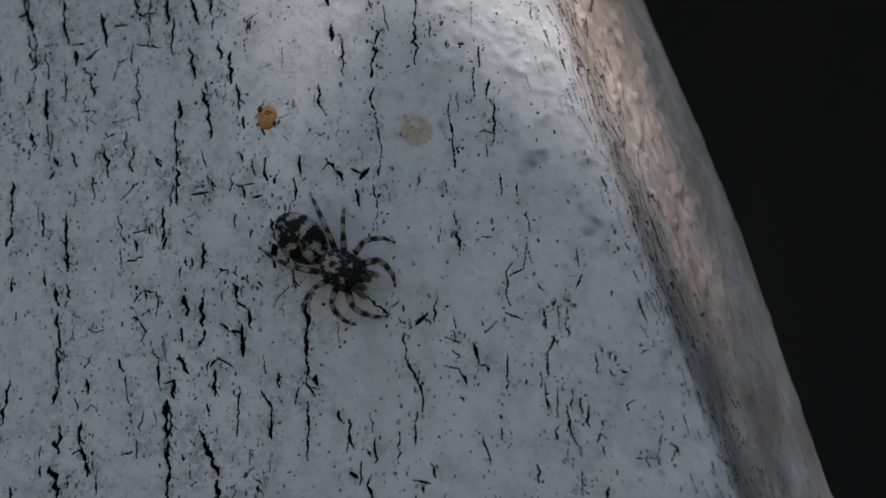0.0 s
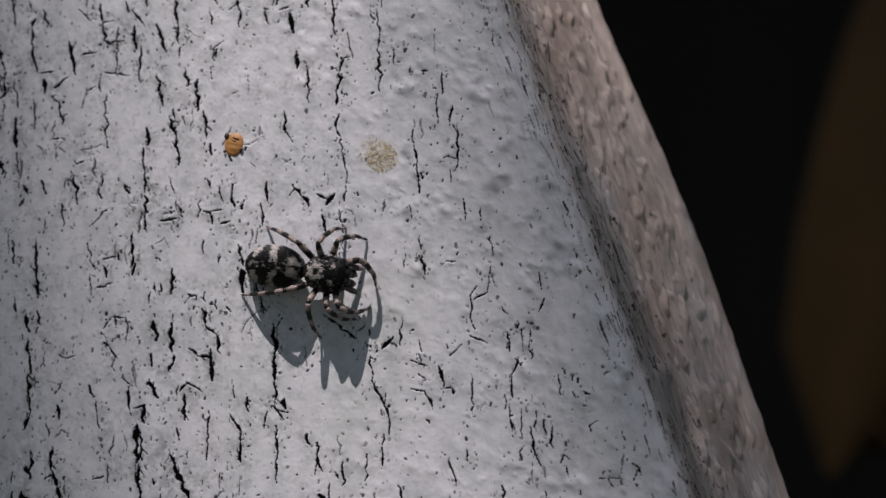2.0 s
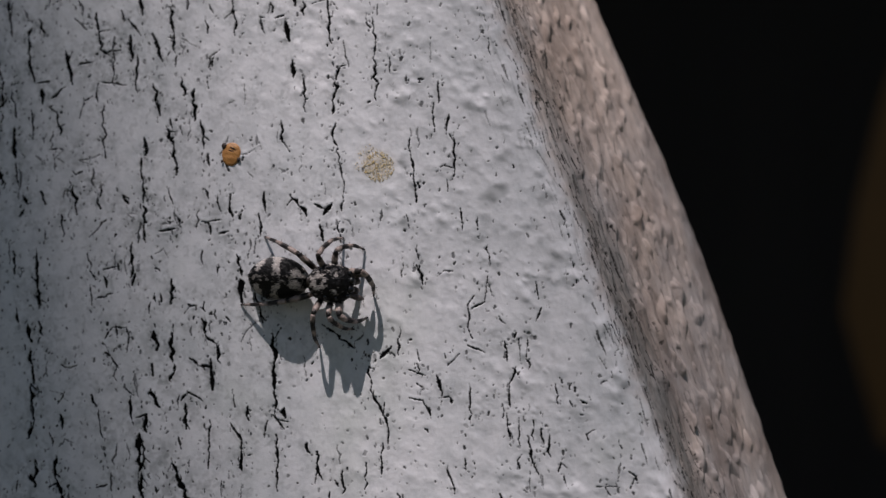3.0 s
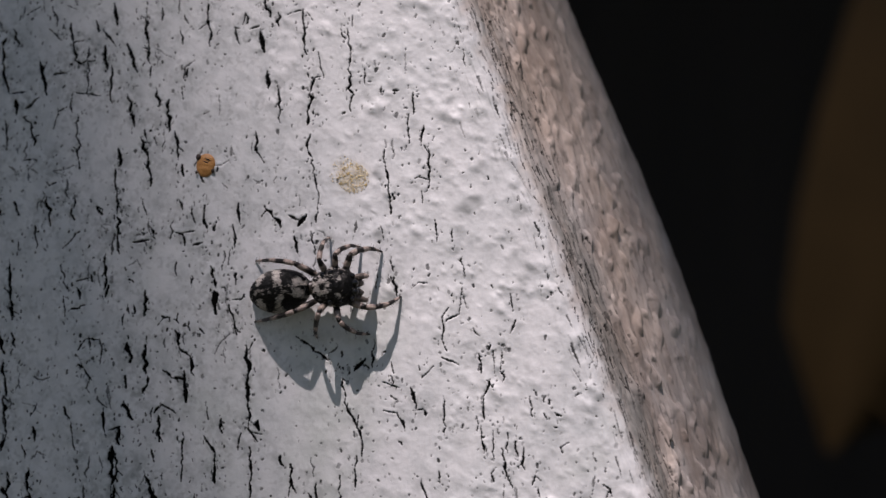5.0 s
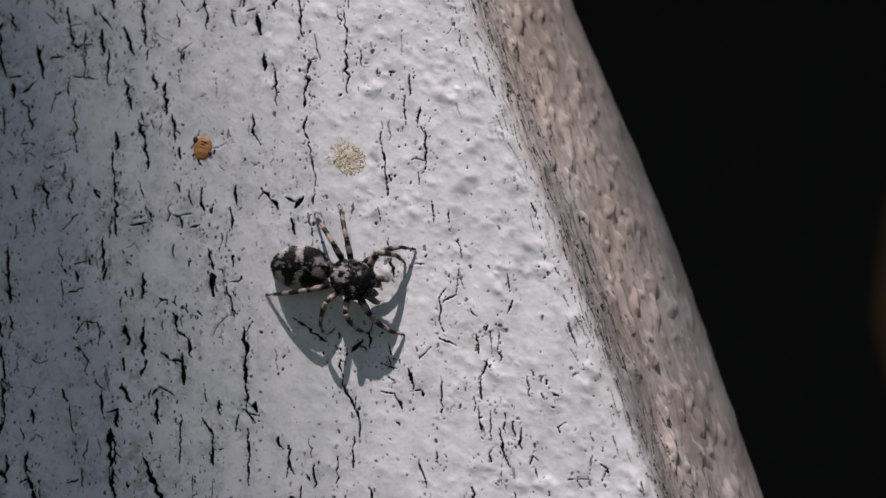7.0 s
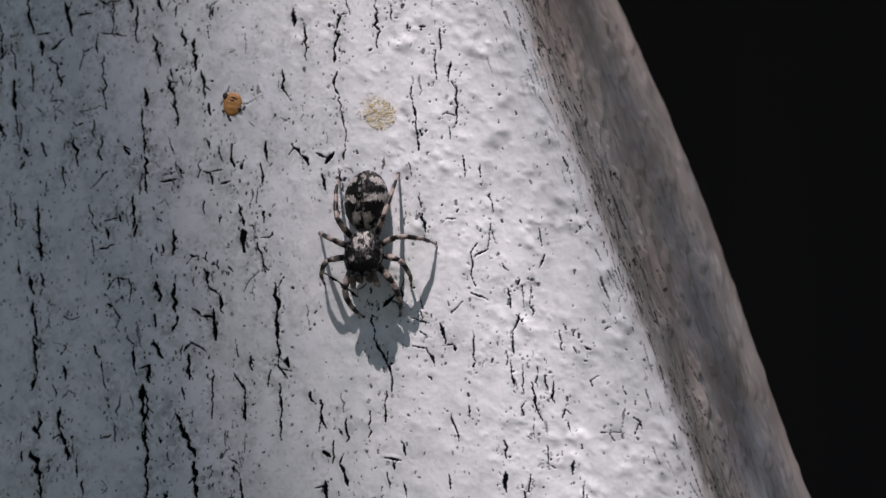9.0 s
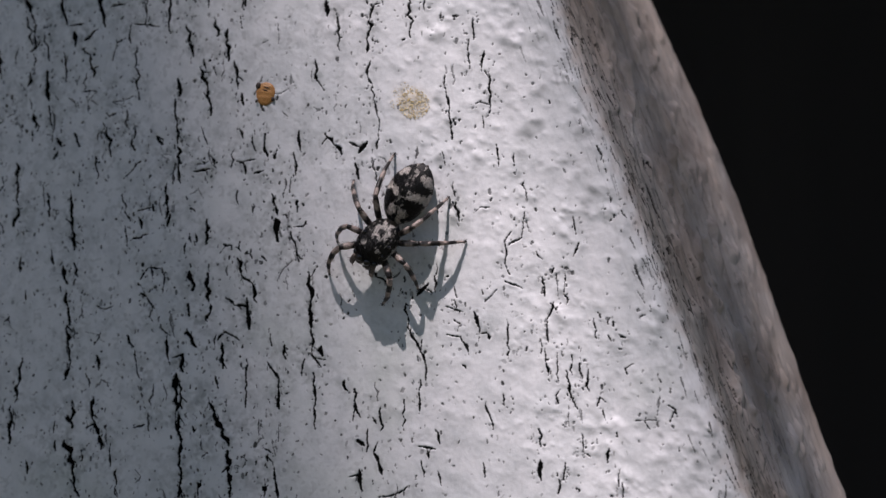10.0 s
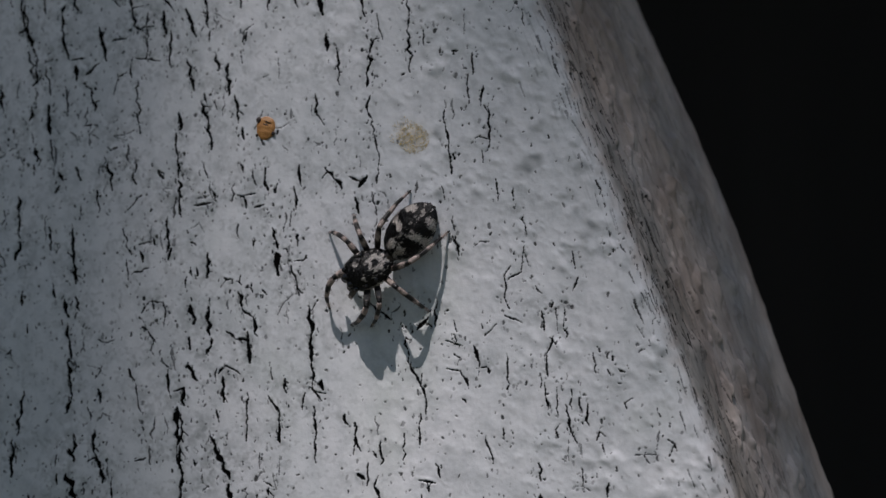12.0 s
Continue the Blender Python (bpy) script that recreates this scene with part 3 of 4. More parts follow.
worn = 0.25 + 1.1 * ease(lattice_noise(X, Z, 2.6, 61) + 0.5 * lattice_noise(X, Z, 1.1, 62), -0.15, 0.45)
height += blister * worn * (0.125 * bumps + 0.008 * lump)
along = Z * 0.94 - S * 0.3
fibre = lattice_noise(S + 0.25 * lattice_noise(S, along, 1.5, 54), along / 6.0, 0.23, 16)
knob = np.maximum(lattice_noise(S, along / 2.6, 0.56, 18) - 0.15, 0) + 0.7 * np.maximum(lattice_noise(S, along / 2.6, 0.30, 47) - 0.25, 0)
outer = ease(S + 0.6 * lattice_noise(S, along, 2.0, 55), 1.5, 3.4)
rough_zone = (0.026 + 0.05 * (1 - outer)) * fibre + (0.12 + 0.30 * outer) * knob + 0.012 * lattice_noise(S, along / 2.0, 0.18, 46)
height += (1 - on_face) * rough_zone * (1 - 0.75 * ease(S, 6.0, 9.5))
height += on_face * 0.012 * lattice_noise(X, Z / 6.0, 0.5, 19)
height -= 0.03 * crack_field
height += 0.09 * blurred(crack_field, 5) * (1 - crack_field) * ease(lattice_noise(X, Z, 0.9, 71), -0.25, 0.35)
near = ease(Z, -17.4, -16.6) * (1 - ease(Z, 15.4, 16.4))
height *= near
bare = ease(S + 0.35 * lattice_noise(S, along, 0.6, 21) + 0.5 * lattice_noise(S, along, 3.0, 22), -0.2, 1.3)
halo = blurred(crack_field, 9)
old = blurred(crack_field, 43)
dirt = np.clip(0.5 + lattice_noise(X, Z, 0.5, 41) + 0.7 * lattice_noise(X, Z, 0.2, 42), 0, 1)
grime = np.clip(halo * 0.8 * dirt + old * 2.2 * dirt * ease(lattice_noise(X, Z, 1.6, 43) + 0.3 * (X < -6), -0.1, 0.6), 0, 0.5) * on_face
streak = ease(lattice_noise(S, along / 9.0, 0.16, 44), 0.15, 0.6) * ease(S, -2.6, -0.2) * (0.35 + 0.65 * ease(Z, -6, 8))
grime = np.clip(grime + 0.30 * streak * (0.4 + 0.6 * dirt), 0, 0.6)
mottle = ease(lattice_noise(X, Z, 0.22, 72) + 0.8 * lattice_noise(X, Z, 0.7, 73), 0.30, 0.75) * (0.06 + 0.13 * ease(-X, 2, 9))
grime = np.clip(grime + mottle * on_face, 0, 0.6)
grime = np.maximum(grime, 1.6 * bumps * blister * ease(lattice_noise(X, Z, 1.3, 57), 0.2, 0.6))
grime = np.where(S > 0.6, np.maximum(grime, (0.62 + 0.35 * fibre) * (1 - outer) * ease(S, 0.2, 1.2) * (1 - 0.45 * ease(Z, -3, 7))), grime)
stain = np.exp(-(((X + 2.62) / 0.62) ** 2 + ((Z - 3.72) / 0.60) ** 2)) + 0.6 * np.exp(-(((X + 3.15) / 0.4) ** 2 + ((Z - 4.1) / 0.4) ** 2))
stain = np.clip(stain * (0.25 + 0.8 * dirt), 0, 1) * 0.42
blot = np.exp(-(((X + 3.3) / 0.22) ** 2 + ((Z - 4.35) / 0.12) ** 2)) + np.exp(-(((X + 3.3) / 0.25) ** 2 + ((Z - 3.5) / 0.16) ** 2)) + np.exp(-(((X + 3.25) / 0.2) ** 2 + ((Z - 6.55) / 0.1) ** 2))
grime = np.clip(grime + 0.5 * blot * dirt, 0, 0.6)


def painted_board():
    nx, nz = len(s_axis), len(z_axis)
    px = X + height * np.sin(TURN) * 0.94
    py = Y - height * np.cos(TURN)
    pz = Z + height * np.sin(TURN) * 0.33
    front = np.stack([px, py, pz], -1)
    far_left = np.full(nz, -75.0)
    cols = [np.stack([far_left, np.full(nz, 24.0), z_axis], -1),
            np.stack([far_left, np.full(nz, 1.5), z_axis], -1),
            np.stack([far_left + 1.5, np.zeros(nz), z_axis], -1)]
    last = front[:, -1]
    tail = [last + np.array([0.3, 4.0, 0]), np.stack([last[:, 0] - 0.5, np.full(nz, 24.0), z_axis], -1)]
    grid = np.concatenate([np.stack(cols, 1), front, np.stack(tail, 1)], 1)
    n = grid.shape[1]
    index = np.arange(nz * n).reshape(nz, n)
    quads = np.stack([index[:-1, :-1], index[:-1, 1:], index[1:, 1:], index[1:, :-1]], -1).reshape(-1, 4)
    back = np.stack([index[:-1, -1], index[:-1, 0], index[1:, 0], index[1:, -1]], -1)
    quads = np.concatenate([quads, back])
    me = bpy.data.meshes.new("painted_board")
    me.vertices.add(nz * n)
    me.vertices.foreach_set("co", (grid * MM).astype(np.float32).ravel())
    cap_top, cap_low = index[-1], index[0][::-1]
    loops = np.concatenate([quads.ravel(), cap_top, cap_low])
    starts = np.concatenate([np.arange(len(quads)) * 4, [len(quads) * 4, len(quads) * 4 + n]])
    me.loops.add(len(loops))
    me.loops.foreach_set("vertex_index", loops.astype(np.int32))
    me.polygons.add(len(starts))
    me.polygons.foreach_set("loop_start", starts.astype(np.int32))
    me.update(calc_edges=True)
    me.validate()
    me.polygons.foreach_set("use_smooth", [True] * (len(me.polygons) - 2) + [False] * 2)
    me.materials.append(PAINT)
    ob = new("painted_board", me)
    for name, field in (("crack", crack_field), ("bare", bare), ("grey", grime), ("stain", stain)):
        full = np.zeros((nz, n))
        full[:, 3:-2] = field
        if name == "bare":
            full[:, -2:] = 1
        give(ob, name, full)
    return tagged(ob, "weathered white-painted wooden board with cracked paint and bare grey edge", "board")


board = painted_board()


# ---- setting: unseen ground in front, an added near-black enclosure behind ----
def slab(name, lo, hi, material, soft=0.0):
    bm = bmesh.new()
    box_mesh(bm, lo, hi, soft)
    ob = part(name, bm, material, scale=1.0)
    ob.data.polygons.foreach_set("use_smooth", [False] * len(ob.data.polygons))
    return tagged(ob, kind="structure")


G = GROUND_Z * MM
slab("ground", (-300, -300, G - 0.3), (300, 300, G), UNSEEN_GROUND)
# added enclosure: its black colour and roof supply the dark, shaded background
slab("backdrop_rear", (-1.6, 1.60, G), (1.6, 1.70, 1.5), SHADE_BLACK)
slab("backdrop_west", (-1.7, 0.35, G), (-1.6, 1.70, 1.5), SHADE_BLACK)
slab("backdrop_east", (1.6, 0.35, G), (1.7, 1.70, 1.5), SHADE_BLACK)
slab("backdrop_top", (-1.9, 0.10, 1.5), (1.9, 1.90, 1.58), SHADE_BLACK)

# ---- small things on the paint ----
def orange_scale():
    """A tiny ribbed, domed insect shell stuck to the paint."""
    bm = bmesh.new()
    bmesh.ops.create_uvsphere(bm, u_segments=36, v_segments=24, radius=1)
    for v in bm.verts:
        x, y, z = v.co
        rib = 0.05 * math.sin(13 * z) * max(0, -y)
        v.co = (0.47 * x * (1 + 0.08 * z), 0.13 * y * (1 + rib * 2) + 0.02, 0.58 * z)
    thing = new("insect_shell")
    part("shell", bm, ORANGE, thing)
    for x, z, r in ((-0.40, 0.36, 0.13), (0.42, -0.22, 0.09), (-0.38, -0.40, 0.07)):
        bm = bmesh.new()
        bmesh.ops.create_icosphere(bm, subdivisions=2, radius=r)
        for v in bm.verts:
            v.co = (v.co.x + x, v.co.y * 0.5 - 0.05, v.co.z * 1.25 + z)
        part("dark_knob", bm, ORANGE_DARK, thing, "dark brown knob")
    bm = bmesh.new()
    for x, z in ((0.02, 0.16), (0.08, 0.30)):
        tube(bm, [(x - 0.15, -0.10, z + 0.03), (x, -0.118, z), (x + 0.16, -0.09, z - 0.05)], [0.012, 0.026, 0.012], 6)
    part("streak", bm, ORANGE_DARK, thing, "dark brown streaks")
    thing.matrix_world = pose(-9.88 * MM, -0.04 * MM, 4.42 * MM, 0, 8, 0)
    return tagged(thing, "tiny orange-brown domed insect shell stuck on white paint", "insect shell")


def lichen_patch():
    """A thin crust of ochre granules, thinning outwards."""
    gen = np.random.default_rng(3)
    bm = bmesh.new()
    for k in range(900):
        r, a = 0.75 * math.sqrt(gen.random()), gen.uniform(0, 2 * math.pi)
        cx, cz = (0.18, -0.14) if k % 5 else (-0.42, 0.28)
        x, z = cx + r * math.cos(a) * 1.0, cz + r * math.sin(a) * 0.95
        if math.hypot(x, z) > 1.0:
            continue
        size = 0.007 + 0.021 * gen.random() ** 1.8
        made = bmesh.ops.create_icosphere(bm, subdivisions=1, radius=size)["verts"]
        for v in made:
            v.co = (v.co.x * gen.uniform(0.9, 1.6) + x, v.co.y * 0.7 - 0.02, v.co.z + z)
    ob = part("lichen_patch", bm, LICHEN)
    ob.matrix_world = pose(-2.78 * MM, -0.01 * MM, 3.80 * MM)
    return tagged(ob, "pale ochre crust of lichen grains on white paint", "lichen", kind="stuff")


orange_scale()
lichen_patch()

# ---- the spider ----
HIPS = {"1": (1.62, 0.50), "2": (1.22, 0.60), "3": (0.80, 0.60), "4": (0.42, 0.50)}
REACH = {"1": (1.20, 2.00), "2": (1.15, 1.95), "3": (1.25, 2.35), "4": (1.45, 2.90)}
HIP_Z = 0.62


def smooth_spot(d, r):
    return float(np.clip((r - d) / 0.05 + 0.5, 0, 1))


def blotchy(x, y, much):
    """Pushes a place on the body about, so that marks have ragged, uneven outlines."""
    n = noise.noise_vector(Vector((x * 9, y * 5, 3.1))) + 0.6 * noise.noise_vector(Vector((x * 24, y * 13, 7.7)))
    return x + much * n.x, y + much * 2.0 * n.y


def abdomen_white(x, y):
    """Pale marks on the abdomen; x from 0 at the waist to 1 at the tip, y from -1 to 1 across."""
    x, y = blotchy(x, y, 0.045)
    a = abs(y)
    v = 0.9 * smooth_spot(math.hypot(x - 0.10, (a - 0.25) * 0.35), 0.075)
    v = max(v, smooth_spot(abs(x - 0.30 - 0.17 * a), 0.016 + 0.045 * a) * (a > 0.22))
    v = max(v, smooth_spot(math.hypot(x - 0.71, (a - 0.58) * 0.30), 0.085))
    v = max(v, 0.85 * smooth_spot(abs(a - 0.99), 0.08) * (0.08 < x < 0.62))
    v = max(v, 0.42 * smooth_spot(a, 0.26 - 0.35 * abs(x - 0.3)) * (x < 0.82))
    v = max(v, smooth_spot(math.hypot(x - 0.90, (a - 0.2) * 0.8), 0.03))
    return v


def carapace_white(x, y):
    """Pale hair on the head and thorax; x from 0 at the waist to 1 at the face."""
    x, y = blotchy(x, y, 0.05)
    a = abs(y)
    ring = abs(math.hypot((x - 0.36) * 2.36, a * 0.9) - 0.30)
    v = max(0.9 * smooth_spot(ring, 0.10), 0.43 * smooth_spot(ring, 0.3))
    v = max(v, smooth_spot(math.hypot((x - 0.14) * 2.0, a - 0.18), 0.13))
    v = max(v, smooth_spot(abs(a - 0.97), 0.05) * (x > 0.1) * 0.9)
    v = max(v, 0.7 * smooth_spot(math.hypot(x - 0.72, (a - 0.42) * 0.35), 0.05))
    return v


def hair_coat(name, surface, count, length, material, parent, seed, back=-1.0, speckle=0.85):
    """Short flat hairs lying backwards over a body; surface(u, v) gives a place and its normal."""
    gen = np.random.default_rng(seed)
    verts, faces, white = [], [], []
    for _ in range(count):
        p, nrm, w = surface(gen)
        lie = Vector((back, gen.normal(0, 0.35), gen.normal(0, 0.2)))
        lie = (lie - nrm * lie.dot(nrm)).normalized()
        tip = p + (lie * 0.9 + nrm * gen.uniform(0.2, 0.6)) * length * gen.uniform(0.6, 1.3)
        side = lie.cross(nrm).normalized() * 0.020
        i = len(verts)
        verts += [tuple((p - side) * MM), tuple((p + side) * MM), tuple(((p + tip) / 2 + side * 0.7 + nrm * 0.01) * MM), tuple(tip * MM)]
        faces += [(i, i + 1, i + 2), (i, i + 2, i + 3)]
        clump = noise.noise(p * 7.0) + 0.5 * noise.noise(p * 17.0) + gen.normal(0, 0.08)
        c = 1.0 if w > 0.45 and gen.random() < 0.92 or clump > (0.20 if w > 0.1 else speckle) else 0.0
        c *= gen.uniform(0.55, 1.0) if w > 0.45 else gen.uniform(0.25, 0.7)
        white += [c] * 4
    ob = mesh_of(name, verts, faces, material, parent)
    give(ob, "white", white)
    return ob


def shaped_ball(shape, rows=56, cols=80):
    bm = bmesh.new()
    bmesh.ops.create_uvsphere(bm, u_segments=cols, v_segments=rows, radius=1, matrix=Matrix.Rotation(math.pi / 2, 4, "Y"))
    for v in bm.verts:
        v.co = shape(Vector(v.co))
    return bm


def abdomen_shape(p):
    """Unit ball to abdomen, front at the waist, in mm; x runs from 0 to -3.1."""
    t = (1 - p.x) / 2
    fat = 1.0 + 0.10 * math.sin(math.pi * min(1, t * 1.1)) + 0.10 * t ** 2 - 0.14 * t ** 6
    return Vector((0.08 - 3.17 * t, 0.89 * p.y * fat, 0.93 * p.z * fat * (1.0 if p.z > 0 else 0.74) + 0.05 - 0.22 * t))


def carapace_shape(p):
    t = (1 + p.x) / 2
    square = 1 + 0.16 * t
    y = 0.81 * p.y * square * (1.06 if abs(p.y) < 0.8 else 1.0)
    drop = -0.28 * (1 - t) ** 2.2
    z = (0.62 if p.z > 0 else 0.42) * p.z * (1 + 0.10 * t) + 0.98 + drop
    return Vector((0.02 + 2.36 * t ** 0.96, y, z))


def leg_mesh(length, points, radii, seed, bands):
    """A jointed leg piece along x, ringed dark and pale, with short bristles."""
    gen = np.random.default_rng(seed)
    bm = bmesh.new()
    fine_p, fine_r = [], []
    for (p, q), (r0, r1) in zip(zip(points, points[1:]), zip(radii, radii[1:])):
        for k in range(7):
            t = k / 7
            fine_p.append(Vector(p).lerp(Vector(q), t))
            fine_r.append((r0 + (r1 - r0) * t) * (1 + 0.16 * math.sin(math.pi * t)))
    fine_p.append(Vector(points[-1]))
    fine_r.append(radii[-1])
    tube(bm, fine_p, fine_r, 10)
    for _ in range(int(34 * length)):
        k = int(gen.integers(1, len(fine_p) - 1))
        a = gen.uniform(0, 2 * math.pi)
        d = Vector((0.5, math.cos(a), math.sin(a))).normalized()
        root = fine_p[k] + d * fine_r[k] * 0.8
        w = Vector((0.012, 0, 0))
        a0, a1, a2 = (bm.verts.new(c) for c in (root - w, root + w, root + d * gen.uniform(0.10, 0.24)))
        bm.faces.new((a0, a1, a2))
    white = []
    slip = gen.uniform(-0.1, 0.1)
    for v in bm.verts:
        t = v.co.x / length
        c = 0.5 + 0.5 * math.sin(2 * math.pi * (t * bands + 0.15 + slip) + 0.8 * noise.noise(v.co * 3.0))
        spot = noise.noise(v.co * 6.5 + Vector((seed, 0, 0)))
        white.append(float(np.clip((c - 0.51) * 4 + 1.6 * spot, 0.0, 1)))
    return bm, white


def spider():
    thing = new("spider")
    bm = shaped_ball(carapace_shape)
    white = [carapace_white((v.co.x - 0.02) / 2.36, v.co.y / 0.9) * (v.co.z > 0.7) for v in bm.verts]
    front_body = part("cephalothorax", bm, FUZZ, thing, "black head and thorax with white hairs")
    give(front_body, "white", [w if w > 0.45 else 0.0 for w in white])

    def on_carapace(gen):
        while True:
            p = Vector(gen.normal(0, 1, 3)).normalized()
            if p.z > -0.3:
                break
        q = carapace_shape(p)
        n = Vector((p.x / 1.2, p.y / 0.9, p.z / 0.6)).normalized()
        return q, n, carapace_white((q.x - 0.02) / 2.36, q.y / 0.9) * (p.z > 0.1)

    hair_coat("head_hair", on_carapace, 2600, 0.12, FUZZ, front_body, 5, speckle=0.62)
    for x, y, z, r in ((2.30, 0.20, 1.08, 0.20), (2.20, 0.52, 1.12, 0.13), (1.75, 0.66, 1.36, 0.08), (1.25, 0.66, 1.38, 0.12)):
        for side in (1, -1):
            bm = bmesh.new()
            bmesh.ops.create_uvsphere(bm, u_segments=20, v_segments=14, radius=r)
            bmesh.ops.translate(bm, verts=bm.verts, vec=(x, y * side, z))
            part("eye", bm, EYE, front_body, "glossy black eye")
    for side in (1, -1):
        bm = bmesh.new()
        tube(bm, [(2.1, 0.22 * side, 0.85), (2.36, 0.24 * side, 0.62), (2.38, 0.20 * side, 0.30)], [0.20, 0.21, 0.10], 12)
        part("jaw", bm, JAW, front_body, "dark jaw")
        bm, white = leg_mesh(1.0, [(0, 0, 0), (0.30, 0, 0.10), (0.52, 0, -0.22), (0.58, 0, -0.55)], [0.10, 0.13, 0.13, 0.06], 40 + side, 1.5)
        palp = part("palp", bm, LEG, thing, "short pale-haired feeler")
        give(palp, "white", [min(1, w + 0.3) for w in white])
        palp.matrix_basis = pose(2.05 * MM, 0.42 * side * MM, 0.72 * MM, 0, 0, 14 * side)

    bm = shaped_ball(abdomen_shape)
    white = [abdomen_white((0.08 - v.co.x) / 3.17, v.co.y / 1.01) if v.co.z > -0.35 else 0.2 for v in bm.verts]
    back_body = part("abdomen", bm, FUZZ, thing, "black abdomen with white zebra chevrons")
    give(back_body, "white", [w if w > 0.45 else 0.0 for w in white])
    back_body.matrix_basis = pose(0, 0, 0.96 * MM)

    def on_abdomen(gen):
        while True:
            p = Vector(gen.normal(0, 1, 3)).normalized()
            if p.z > -0.5:
                break
        q = abdomen_shape(p)
        n = Vector((p.x / 1.75, p.y / 1.1, p.z / 1.0)).normalized()
        return q, n, abdomen_white((0.08 - q.x) / 3.17, q.y / 1.01) if q.z > -0.35 else 0.2

    hair_coat("abdomen_hair", on_abdomen, 9000, 0.12, FUZZ, back_body, 6, speckle=1.4)
    bm = bmesh.new()
    for y in (-0.10, 0.10):
        tube(bm, [(-2.75, y, -0.22), (-3.02, y * 1.2, -0.20), (-3.20, y * 1.3, -0.16)], [0.13, 0.10, 0.05], 10)
    part("spinneret", bm, JAW, back_body, "dark tail tip")
    bm = bmesh.new()
    tube(bm, [(-0.7, 0, 0.95), (-0.3, 0, 0.88), (0.0, 0, 0.82), (0.4, 0, 0.78)], [0.5, 0.40, 0.32, 0.40], 14)
    part("waist", bm, JAW, thing, "narrow dark waist")

    legs = {}
    for number, (a, b) in REACH.items():
        thick = 0.160 if number == "1" else 0.140
        for side in "LR":
            seed = ord(side) + int(number) * 7
            bm, white = leg_mesh(a, [(0, 0, 0), (a * 0.5, 0, 0.05), (a, 0, 0)], [thick * 0.7, thick * 1.05, thick * 0.72], seed, 1.6)
            upper = part("leg", bm, LEG, thing, "pale leg ringed with black")
            give(upper, "white", white)
            lift = (0.07 if number == "4" else 0.12) * b
            bm, white = leg_mesh(b, [(0, 0, 0), (b * 0.20, 0, lift * 0.75), (b * 0.56, 0, lift), (b * 0.82, 0, lift * 0.45), (b, 0, 0)],
                                 [thick * 0.78, thick * 0.80, thick * 0.62, thick * 0.40, thick * 0.26], seed + 100, 2.6)
            lower = part("lower_leg", bm, LEG, upper)
            give(lower, "white", white)
            legs[side + number] = (upper, lower)
    tagged(thing, "small black and white zebra jumping spider on white paint", "spider")
    return thing, back_body, legs


SPIDER, HIND, LEGS = spider()

# ---- swaying shrubs that shade the board from in front ----
def leaf_blade(bm, at, aim, across_dir, length, width, seed):
    """A broad, slightly folded, wavy-edged leaf; aim runs to its tip."""
    gen = np.random.default_rng(seed)
    aim, across_dir = Vector(aim).normalized(), Vector(across_dir).normalized()
    face = aim.cross(across_dir)
    rows = 14
    grid = []
    for i in range(rows + 1):
        t = i / rows
        w = width * 0.5 * (math.sin(math.pi * t ** 0.85) ** 0.55) * (1 + 0.012 * gen.normal())
        line = []
        for k in range(-3, 4):
            u = k / 3
            line.append(bm.verts.new(Vector(at) + aim * (t * length) + across_dir * (u * w) + face * (abs(u) * 0.06 * width - 0.05 * length * t * t)))
        grid.append(line)
    for p, q in zip(grid, grid[1:]):
        for k in range(6):
            bm.faces.new((p[k], p[k + 1], q[k + 1], q[k]))


def shrub(root, crown, leaves, seed):
    """A rooted woody shoot whose leaves hang between the sun and the board; it sways about its root."""
    gen = np.random.default_rng(seed)
    thing = new("shrub")
    thing.location = root
    top = Vector(crown) - Vector(root)
    bm = bmesh.new()
    pts = [Vector((0, 0, 0)).lerp(top, t) + Vector((0.03 * math.sin(3 * t), -0.05 * math.sin(math.pi * t), 0)) for t in np.linspace(0, 1, 9)]
    tube(bm, pts, list(np.linspace(0.011, 0.003, 9)), 8)
    part("stem", bm, BARK, thing, scale=1.0)
    for i, (at, aim, side, length, width) in enumerate(leaves):
        bm = bmesh.new()
        leaf_blade(bm, Vector(at) - Vector(root), aim, side, length, width, seed + i)
        bmesh.ops.solidify(bm, geom=bm.faces[:], thickness=0.0004)
        part("leaf", bm, LEAF, thing, scale=1.0)
        bm = bmesh.new()
        near = min(pts, key=lambda p: (p - Vector(at) + Vector(root)).length)
        tube(bm, [near, (near + Vector(at) - Vector(root)) / 2 + Vector((0, -0.004, 0.004)), Vector(at) - Vector(root)], [0.002, 0.0015, 0.0012], 6)
        part("twig", bm, BARK, thing, scale=1.0)
    return tagged(thing, "leafy garden shrub swaying in front of the board", "shrub")


def sunward(x, z, d):
    """The place d metres towards the sun from a spot on the board (mm)."""
    return Vector((x * MM, 0, z * MM)) + SUN * d


UP_SUN = (Vector((0, 0, 1)) - SUN * SUN.z).normalized()
ACROSS_SUN = Vector((1, 0, 0)) - SUN * SUN.x
ACROSS_SUN.normalize()
SLANT = UP_SUN - ACROSS_SUN * 0.80
SLANT.normalize()
ROOT_A = Vector((-0.38, -0.78, G))
ROOT_B = Vector((0.06, -0.30, G))
ROOT_C = Vector((0.10, -0.48, G))
REACHING = (UP_SUN - ACROSS_SUN * 0.12).normalized()
